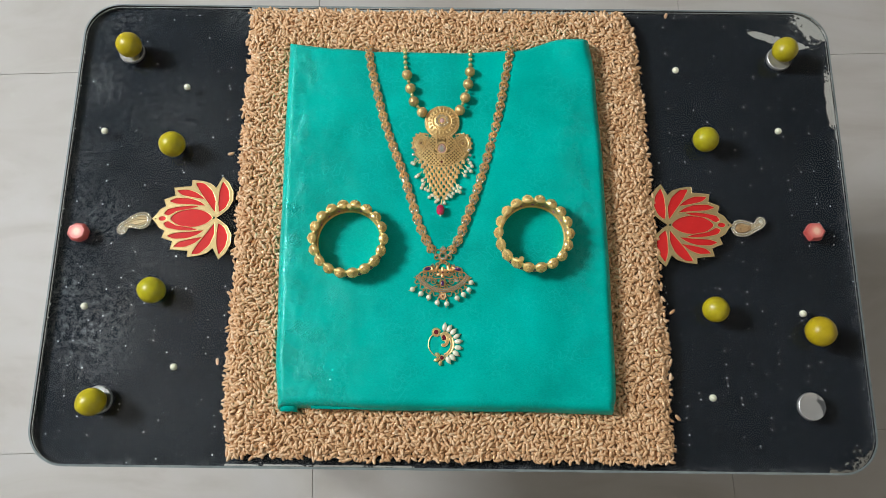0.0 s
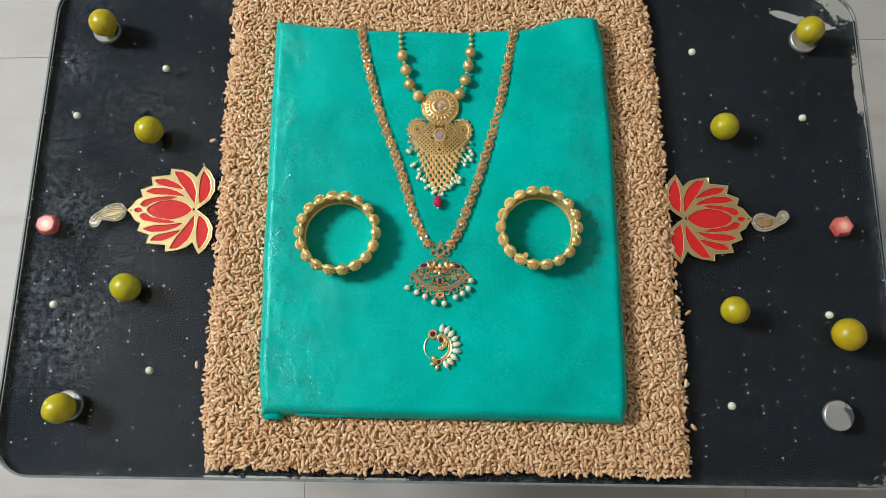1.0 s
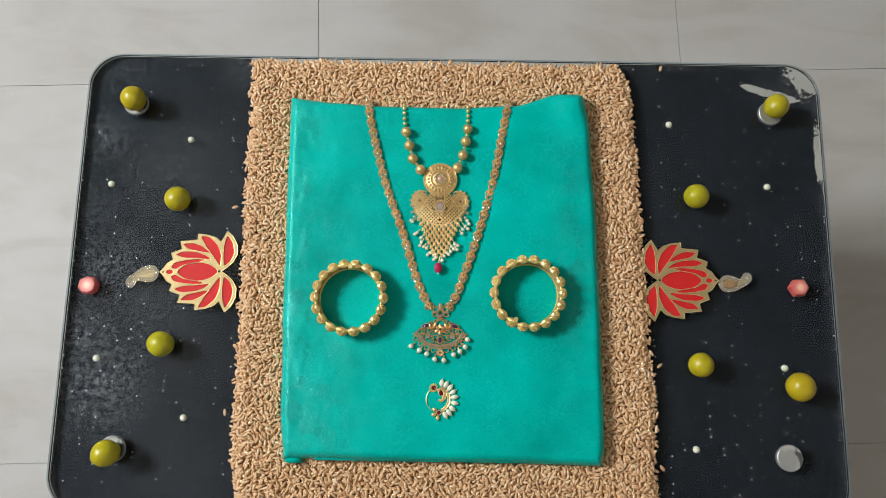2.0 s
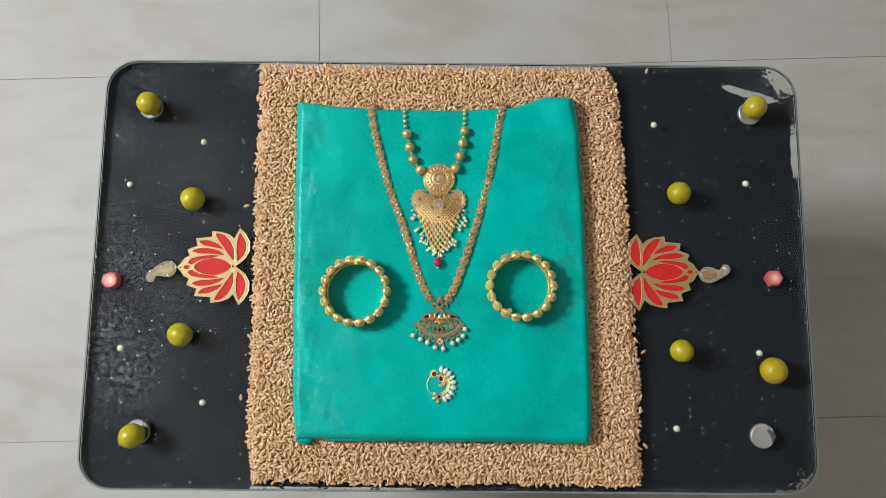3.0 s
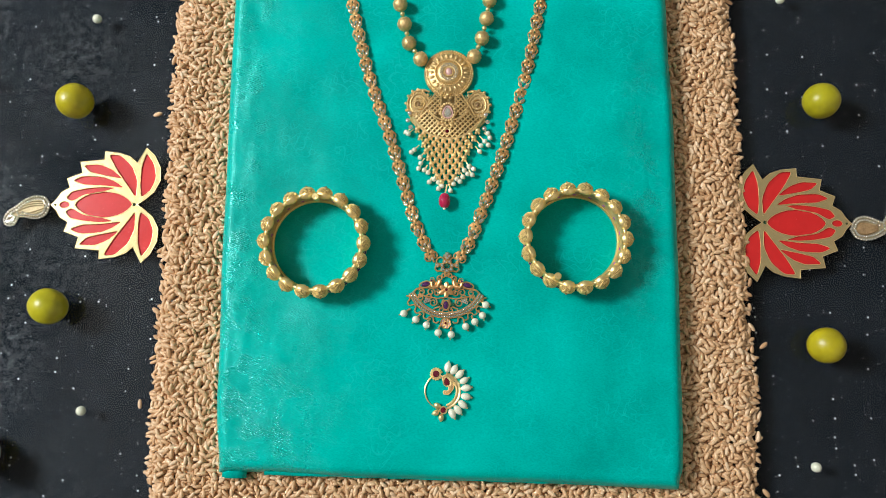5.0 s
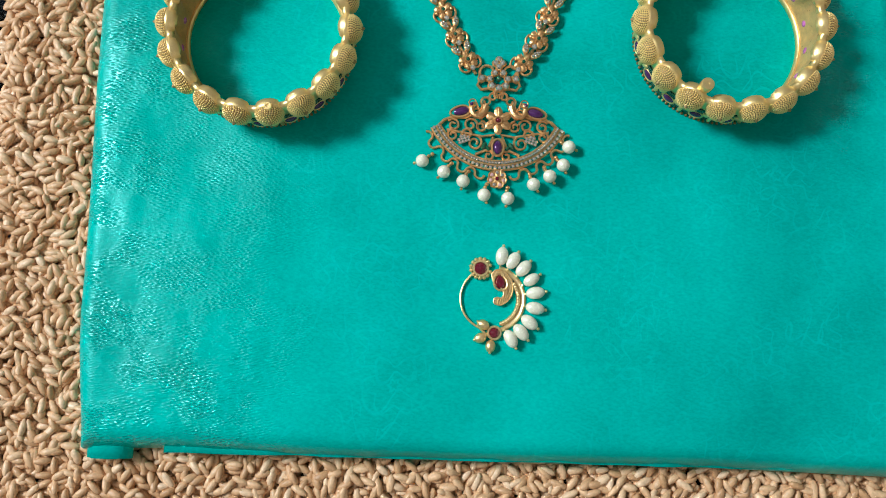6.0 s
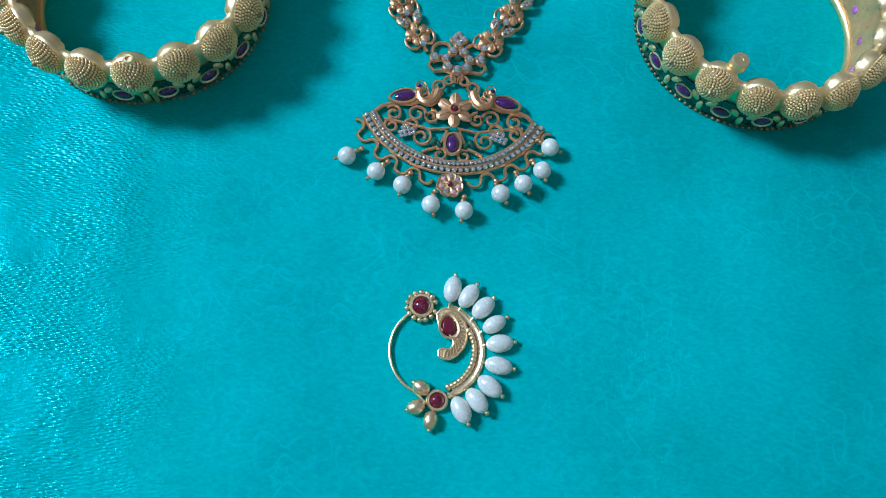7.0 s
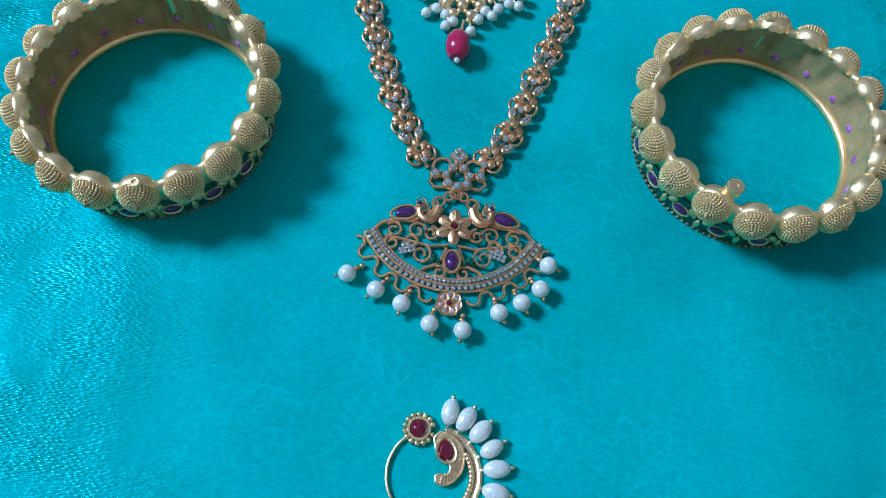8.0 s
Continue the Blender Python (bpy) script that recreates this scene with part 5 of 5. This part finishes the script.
for s in (-1, 1):
    bird = Geo()
    bird.tube(smooth_line([(s * 4.6, 7.4, 2.0), (s * 5.4, 4.8, 2.3), (s * 7.2, 3.4, 2.5), (s * 9.0, 4.0, 2.5), (s * 9.7, 5.8, 2.5), (s * 9.5, 7.6, 2.5)], 5), 1.05, 8, False, (1.3, 0.8))
    for i in range(9):
        part("feather_rib", Geo().tube(arc((s * (5.0 + 0.55 * i), 6.4 - 0.9 * math.sin(i * 0.5) * 3), 1.35, 0, 330, 11, 2.4 + 0.2 * math.sin(i * 0.8)), 0.24, 4, True), GOLD_ANTIQUE, pendant)
    bird.ball((s * 9.6, 7.4, 2.6), 1.25, None, 10, 6)
    part("peacock", bird, GOLD_ANTIQUE, pendant)
    part("peacock_eye", Geo().ball((s * 9.8, 7.6, 3.4), 0.75, None, 8, 5), AMETHYST, pendant)
    turn3 = Matrix.Rotation(radians(s * -14), 3, "Z")
    part("wing_stone", Geo().ball((s * 13.4, 5.2, 2.0), (3.0, 1.55, 1.0), turn3, 16, 6), AMETHYST, pendant)
    part("wing_setting", Geo().tube([Vector((s * 13.4, 5.2, 2.0)) + turn3 @ Vector((3.6 * math.cos(w) + 0.6 * s * math.cos(w) ** 2, 2.0 * math.sin(w), 0)) for w in [2 * math.pi * q / 20 for q in range(20)]], 0.48, 6, True), GOLD_ANTIQUE, pendant)
    g = Geo()
    turn3 = Matrix.Rotation(radians(s * -20), 3, "Z")
    for dx in (-1.8, -0.7, 0.5, 1.7):
        for dy in (-0.8, 0.3, 1.3):
            if abs(dx) + abs(dy) < 2.7:
                q = Vector((s * 12.2, -5.2, 1.7)) + turn3 @ Vector((dx, dy, 0))
                facets("leaf_stone", CRYSTAL, pendant, [q], 0.68)
    part("green_stone", Geo().ball((s * 4.9, -7.4, 1.7), (0.9, 1.5, 0.8), Matrix.Rotation(radians(s * 30), 3, "Z"), 10, 5).ball((s * 3.6, -8.2, 1.6), (0.7, 1.2, 0.7), Matrix.Rotation(radians(s * -30), 3, "Z"), 8, 5), EMERALD, pendant)
part("oval_stone", Geo().ball((0, -8.0, 2.2), (1.6, 2.5, 1.0), None, 16, 6), AMETHYST, pendant)
part("oval_setting", Geo().tube([(2.1 * math.cos(w), -8.0 + 3.1 * math.sin(w), 2.1) for w in [2 * math.pi * q / 22 for q in range(22)]], 0.5, 6, True), GOLD_ANTIQUE, pendant)
for r, count, size in ((24.2, 48, 0.60), (26.0, 36, 0.74)):
    facets("white_stone", CRYSTAL, pendant, [(A[0] + r * math.cos(a), A[1] + r * math.sin(a), 1.9) for a in [radians(207 + 126 * i / (count - 1)) for i in range(count)]], size)
g = Geo().ball((0, -19.6, 1.4), (3.0, 3.0, 0.8), None, 14, 5)
drop_flower = part("drop_flower", g, GOLD_ANTIQUE, pendant)
for i in range(7):
    a = radians(90 + 360 * i / 7)
    g = Geo().tube([(2.0 * math.cos(a) + 1.35 * math.cos(w), -19.6 + 2.0 * math.sin(a) + 1.35 * math.sin(w), 1.9) for w in [2 * math.pi * q / 10 for q in range(10)]], 0.38, 5, True)
    part("flower_setting", g, GOLD_ANTIQUE, pendant)
    facets("flower_stone", CRYSTAL_ROSE if i % 3 else CRYSTAL, pendant, [(2.3 * math.cos(a), -19.6 + 2.3 * math.sin(a), 1.6)], 0.95)
part("drop_flower_centre", Geo().ball((0, -19.6, 2.3), 0.8, None, 8, 5), RUBY, pendant)
for x, y in ((-27.0, -14.0), (-19.2, -17.8), (-12.2, -21.0), (-4.6, -25.8), (3.9, -26.8), (13.0, -21.4), (18.8, -18.2), (23.6, -14.0), (25.6, -7.2)):
    p = Vector((x, y, 2.7))
    inward = (Vector((A[0], A[1], 2.7)) - p).normalized()
    pearl = part("pearl", Geo().ball(p, 2.42, None, 20, 12), PEARL, pendant)
    side = Matrix.Rotation(radians(25 * math.sin(x)), 3, "Z") @ inward
    part("pin_bead", Geo().ball(p - side * 2.95, 0.6, None, 8, 5), GOLD_ANTIQUE, pearl)
    hook = Geo().ball(p + inward * 3.0 + Vector((0, 0, -0.9)), 0.75, None, 8, 5)
    hook.ball(p + inward * 4.2 + Vector((0.4, 0, -1.2)), 0.8, None, 8, 5)
    part("hanger", hook, GOLD_ANTIQUE, pearl)

clasp = Geo()
for s in (-1, 1):
    clasp.tube([(s * x, y, z) for x, y, z in spiral((4.2, 20.6), 3.3, 240, 1.2, 1.2, 0.45, 18, 1)], 0.55, 6)
    clasp.tube([(s * 0.6, 13.6, 1.2), (s * 3.4, 14.4, 1.2), (s * 6.4, 14.0, 1.2), (s * 7.8, 15.6, 1.2), (s * 7.2, 17.2, 1.2), (s * 6.2, 16.6, 1.2)], 0.6, 6)
clasp.tube([(-1.6, 12.0, 1.2), (-1.2, 14.0, 1.4), (1.2, 14.0, 1.4), (1.6, 12.0, 1.2)], 0.6, 6)
crest = part("crest_link", clasp, GOLD_ANTIQUE, long_chain, "scrolled crest link over the pendant")
seats = Geo()
petals = [(0, -3.2, 1.0), (-2.5, -2.3, 1.0), (2.5, -2.3, 1.0), (-3.2, 0.3, 0.9), (3.2, 0.3, 0.9), (-1.5, 2.6, 0.9), (1.5, 2.6, 0.9), (0, 5.0, 0.9), (-1.3, 6.4, 0.85), (1.3, 6.4, 0.85), (0, 7.9, 0.85), (-6.3, 0.4, 0.95), (6.3, 0.4, 0.95)]
for x, y, size in petals:
    seats.ball((x, 17.6 + y, 1.5), (1.75 * size, 1.75 * size, 1.0), None, 10, 5)
    facets("crest_stone", CRYSTAL, crest, [(x, 17.6 + y, 2.2)], 1.3 * size)
part("crest_seats", seats, GOLD_ANTIQUE, crest)
part("crest_centre", Geo().ball((0, 17.6, 2.5), 1.0, None, 10, 5), EMERALD, crest)


# ---- short necklace with a round boss and a bead net ----
short_chain = thing("short_necklace", (-0.0002, 0.1155, CLOTH), "gold bead necklace with a lattice pendant and a ruby drop", "necklace")


def ball_bead():
    g = Geo().ball((0, 0, 0), 4.7, None, 20, 13)
    for i in range(90):
        z = 1 - 2 * (i + 0.5) / 90
        a = i * 2.39996
        r = math.sqrt(1 - z * z)
        g.ball((4.7 * r * math.cos(a), 4.7 * r * math.sin(a), 4.7 * z), 0.46, None, 5, 3)
    return g.mesh("ball_bead")


BALL = ball_bead()
SMALL = Geo().ball((0, 0, 0), 2.1, None, 12, 7).mesh("small_bead")
SPACER = Geo().ball((0, 0, 0), 1.7, None, 10, 5).mesh("spacer_bead")
for beads in (
        ((-0.0205, 0.1245, 0), (-0.0285, 0.1355, 0), (-0.0320, 0.1490, 0), (-0.0355, 0.1630, 0), (-0.0370, 0.1722, 1), (-0.0375, 0.1775, 1), (-0.0378, 0.1832, 1), (-0.0380, 0.1885, 1), (-0.0382, 0.1935, 1)),
        ((0.0155, 0.1270, 0), (0.0205, 0.1400, 0), (0.0232, 0.1540, 0), (0.0250, 0.1670, 0), (0.0252, 0.1758, 1), (0.0253, 0.1812, 1), (0.0253, 0.1865, 1), (0.0252, 0.1915, 1))):
    before = None
    for x, y, small in beads:
        z = lay_z(x, y)
        q = Vector((x + 0.0012, y - 0.1155, z + (0.0021 if small else 0.0048)))
        part("small_bead" if small else "ball_bead", SMALL if small else BALL, GOLD if small else GOLD_MATTE, short_chain, "", Matrix.Translation(q) @ Matrix.Rotation(y * 900, 4, "X"))
        if before is not None and not small:
            part("spacer_bead", SPACER, GOLD, short_chain, "", Matrix.Translation((q + before) / 2))
        before = q

disc = Geo().lathe([(16.0, 0.4), (16.6, 1.6), (16.2, 2.8), (15.0, 3.0), (14.6, 3.5), (14.0, 3.3), (13.4, 3.9), (9.8, 4.7), (9.0, 5.2), (8.2, 4.7), (7.6, 5.3), (6.6, 6.2), (4.6, 6.4), (3.4, 5.8), (0.5, 5.8)], 56)
boss = part("round_boss", disc, GOLD_MATTE, short_chain, "domed round gold boss with a foiled stone")
g = Geo()
for i in range(60):
    a = 2 * math.pi * i / 60
    g.ball((15.9 * math.cos(a), 15.9 * math.sin(a), 2.9), 0.78, None, 6, 4)
for i in range(44):
    a = 2 * math.pi * i / 44
    g.ball((9.2 * math.cos(a), 9.0 * math.sin(a), 5.2), 0.5, None, 6, 4)
part("bead_rim", g, GOLD, boss)
g = Geo()
for i in range(22):
    a = 2 * math.pi * i / 22
    g.ball((11.6 * math.cos(a), 11.6 * math.sin(a), 4.4), (2.0, 1.15, 0.9), Matrix.Rotation(a, 3, "Z"), 8, 5)
part("petal_ring", g, GOLD_MATTE, boss)
g = Geo()
for i in range(72):
    a = 2 * math.pi * i / 72
    g.tube([(13.5 * math.cos(a), 13.5 * math.sin(a), 3.9), (14.9 * math.cos(a), 14.9 * math.sin(a), 3.5)], 0.28, 4)
    if i % 2:
        g.tube([(7.0 * math.cos(a), 7.0 * math.sin(a), 5.9), (8.3 * math.cos(a), 8.3 * math.sin(a), 4.9)], 0.3, 4)
part("engraving", g, GOLD, boss)
part("foiled_stone", Geo().ball((0, 0, 6.0), (2.3, 2.6, 1.4), None, 16, 7), CRYSTAL_ROSE, boss, "pinkish foiled round stone")
part("stone_collar", Geo().tube(arc((0, 0), 2.9, 0, 345, 23, 6.6), 0.5, 6, True), GOLD, boss)
g = Geo()
for i in range(26):
    a = 2 * math.pi * i / 26
    g.ball((4.6 * math.cos(a), 4.6 * math.sin(a), 6.4), 0.55, None, 6, 4).ball((5.7 * math.cos(a + 0.12), 5.7 * math.sin(a + 0.12), 6.3), 0.6, None, 6, 4)
part("stone_halo", g, CRYSTAL, boss, "halo of tiny pale stones")

# pierced body: crossed wires inside a fan and a crescent
B = (0.0, -19.0)
lattice = Geo()


def dome_z(x, y):
    return 2.0 + 3.2 * max(0.0, 1 - ((x / 26) ** 2 + ((y + 28) / 20) ** 2))


def inside_body(x, y):
    r = math.hypot(x - B[0], y - B[1])
    if y < -29.5:
        return 14.5 < r < 25.5 and y < -30.5 + 0.1 * abs(x)
    return -30 < y < -14 and 4.8 < abs(x) < 8.2 + 10.0 * (-14 - y) / 16


for slope in (1, -1):
    for k in range(-34, 35):
        run = []
        for q in range(-60, 61):
            x = q * 0.5
            y = -30 + slope * x + k * 3.4
            ok = inside_body(x, y)
            if ok:
                run.append((x, y, dome_z(x, y)))
            if (not ok or q == 60) and run:
                if len(run) > 2:
                    lattice.tube(run[::2] if len(run) > 5 else run, 0.52, 5)
                run = []
for r, w in ((26.0, 0.8), (14.2, 0.6)):
    lattice.tube([(x, y, dome_z(x, y)) for x, y, z in arc(B, r, 206, 334, 40)], w, 6)
for s in (-1, 1):
    lattice.tube([(s * x, y, dome_z(x, y)) for x, y in ((4.6, -13.6), (4.8, -20), (4.6, -30))], 0.55, 6)
    lattice.tube([(s * x, y, dome_z(x, y)) for x, y in ((8.2, -13.6), (12.5, -20), (18.6, -30))], 0.6, 6)
body = part("lattice_body", lattice, GOLD, short_chain, "pierced gold lattice fan")
under = [p[:2] for p in arc(B, 25.0, 206, 334, 30)] + [(8.0, -14.0), (-8.0, -14.0)]
# added plate, coloured dark for the shade seen through the openwork
part("gap_shade_plate", plate_mesh("gap_shade_plate", under, [], 0.3, 0.9), GOLD_DARK, body, "added dark gold plate for the shade behind the lattice")
g = Geo()
for i in range(18):
    a = 2 * math.pi * i / 18
    g.ball((0.2 + 4.6 * math.cos(a), -27.5 + 5.8 * math.sin(a), 5.6), (1.15, 1.15, 0.9), None, 8, 5)
for x, y in ((-5.6, -35.2), (-3.0, -36.4), (0, -36.8), (3.0, -36.4), (5.6, -35.2), (-1.6, -17.6), (1.6, -17.6), (0, -15.6), (-3.4, -34.0), (3.4, -34.0)):
    g.ball((x, y, 5.0), (1.4, 1.3, 1.0), None, 8, 5)
part("leaf_cluster", g, GOLD_MATTE, body)
drop = [((2.7 - 0.7 * math.sin(w)) * math.cos(w), -27.8 + 3.6 * math.sin(w)) for w in [2 * math.pi * q / 20 for q in range(20)]]
part("drop_stone", Geo().slab(drop, 4.6, 7.2, 1.2), CRYSTAL, body, "pale drop-shaped stone")
part("drop_collar", Geo().tube([(x * 1.15, -27.8 + (y + 27.8) * 1.15, 6.0) for x, y in drop], 0.5, 6, True), CRYSTAL_ROSE, body)
part("red_dot", Geo().ball((0, -40.4, 4.2), (1.3, 1.3, 0.9), None, 10, 5), RUBY, body)
part("dot_collar", Geo().tube(arc((0, -40.4), 1.6, 0, 330, 11, 4.3), 0.4, 5, True), GOLD, body)
for s in (-1, 1):
    wing, wc = Geo(), (19.6, -21.0)
    edge = [(wc[0] + (7.6 - 0.9 * math.sin(w)) * math.cos(w), wc[1] + (8.6 + 0.8 * math.cos(w)) * math.sin(w)) for w in [2 * math.pi * q / 26 for q in range(26)]]
    wing.slab([(s * x, y) for x, y in edge][::s], 0.5, 2.2, 0.6)
    wing.tube([(s * x, y, 2.3) for x, y in edge], 0.6, 6, True)
    wing.tube([(s * (wc[0] + 0.74 * (x - wc[0])), wc[1] + 0.74 * (y - wc[1]), 2.5) for x, y in edge], 0.42, 5, True)
    for i in range(0, 26, 2):
        x, y = edge[i]
        wing.ball((s * (wc[0] + 1.13 * (x - wc[0])), wc[1] + 1.13 * (y - wc[1]), 2.0), (1.15, 1.15, 0.9), None, 8, 5)
        wing.tube([(s * (wc[0] + 0.76 * (x - wc[0])), wc[1] + 0.76 * (y - wc[1]), 2.5), (s * x, y, 2.5)], 0.3, 4)
    wing.tube([(s * x, y, z) for x, y, z in spiral((wc[0], wc[1] - 0.6), 4.4, 60, 1.5, 2.9, 0.7, 20, 1)], 0.62, 6)
    wing.tube([(s * 12.6, -12.8, 2.0), (s * 16.5, -11.6, 2.2), (s * 20.0, -12.0, 2.2)], 0.8, 6)
    wing.slab([(s * x, y) for x, y in ((11.0, -14.0), (14.0, -18.0), (25.6, -27.0), (25.0, -33.0), (21.0, -37.0), (16.0, -28.0))][::s], 0.5, 1.9, 0.4)
    part("wing", wing, GOLD_MATTE, body, "scalloped paisley wing with a spiral")
    part("wing_stone", Geo().ball((s * 19.6, -21.6, 3.0), (1.1, 1.4, 0.8), None, 12, 5), TOPAZ, body)
    g = Geo()
    for x, y in ((25.4, -28.0), (26.6, -33.0), (24.6, -37.6)):
        g.ball((s * x, y, 2.8), (1.6, 1.6, 0.9), None, 9, 5)
    part("wing_crystals", g, CRYSTAL, body)

net = Geo()
for row in range(9):
    half = (20.0, 17.8, 15.5, 13.6, 11.6, 9.6, 7.4, 5.2, 3.0)[row]
    count = (10, 9, 8, 7, 6, 5, 4, 3, 2)[row]
    for i in range(count):
        x = -half + 2 * half * i / (count - 1)
        y = -46.0 - 3.55 * row + 8.0 * (x / 21) ** 2
        round_beads("net_bead", GOLD, short_chain, [(x + 0.2 * math.sin(i * 3 + row), y, 1.95)], 1.9)
        for dx in (-2.0, 2.0):
            net.ball((x + 0.5 * dx, y - 1.8, 1.6), 1.0, None, 6, 4)
tagged(part("net_links", net, GOLD, short_chain, "tiny gold links between the net beads"), kind="stuff")
fringe = [(-27.5, -41.0), (-26.0, -42.0), (-23.5, -54.5), (-21.6, -53.0), (27.0, -40.5), (28.4, -43.6), (25.0, -46.0), (22.5, -49.0), (27.4, -48.5), (21.8, -53.0), (-17.6, -58.0), (-17.0, -62.0), (-18.4, -65.5), (-14.6, -66.5), (-12.0, -68.0), (15.0, -63.5), (18.0, -65.0), (17.2, -69.0), (14.2, -68.4), (11.8, -66.0), (-8.0, -72.5), (-5.0, -74.6), (-11.0, -74.5), (-2.6, -77.0), (7.0, -72.0), (9.2, -73.6), (5.0, -75.4), (-4.8, -78.8), (3.0, -80.0), (11.0, -70.6)]
hooks = Geo()
for x, y in fringe:
    p = part("seed_pearl", Geo().ball((x, y, 1.8), (1.75, 1.75, 1.7), None, 10, 6), PEARL, short_chain)
    to = Vector((x * 0.86, y + 3.6, 1.4))
    hooks.tube([(x, y, 1.5), to], 0.4, 5)
    hooks.ball((x + 0.25 * x / (abs(x) + 0.1) * 5, y - 0.9, 1.5), 0.5, None, 6, 4)
part("fringe_wires", hooks, GOLD, short_chain)
ruby_me = Geo().lathe([(0.5, -4.9), (2.3, -4.5), (3.6, -2.6), (3.9, 0.0), (3.6, 2.6), (2.3, 4.5), (0.5, 4.9)], 10).mesh("ruby_drop")
ruby = part("ruby_drop", ruby_me, RUBY_BEAD, short_chain, "faceted pink-red ruby bead", Matrix.Translation((-0.0006, -0.0872, 0.0037)) @ Matrix.Rotation(radians(90), 4, "X"))
part("pin_bead", Geo().ball((0, 0, 5.3), 0.95, None, 8, 5), PEARL, ruby)
part("ruby_loop", Geo().tube([(-0.4, -82.0, 2.6), (0.2, -79.5, 2.0), (0.6, -76.0, 1.6)], 0.5, 5), GOLD, short_chain)


# ---- floor tiles, each a slab with open joints ----
floor_ob = bpy.data.objects["floor"]
tile_me = box_mesh("tile", -0.30415, 0.30415, -0.30415, 0.30415, -0.010, 0.0, 0.0006)
grid = pose(-0.2090, 0.4195, 0.0, 0, 0, 2.2)
for i in range(-3, 4):
    for j in range(-4, 3):
        part("tile", tile_me, TILE, floor_ob, "", grid @ Matrix.Translation((0.3045 + 0.609 * i, 0.3045 + 0.609 * j, 0)))
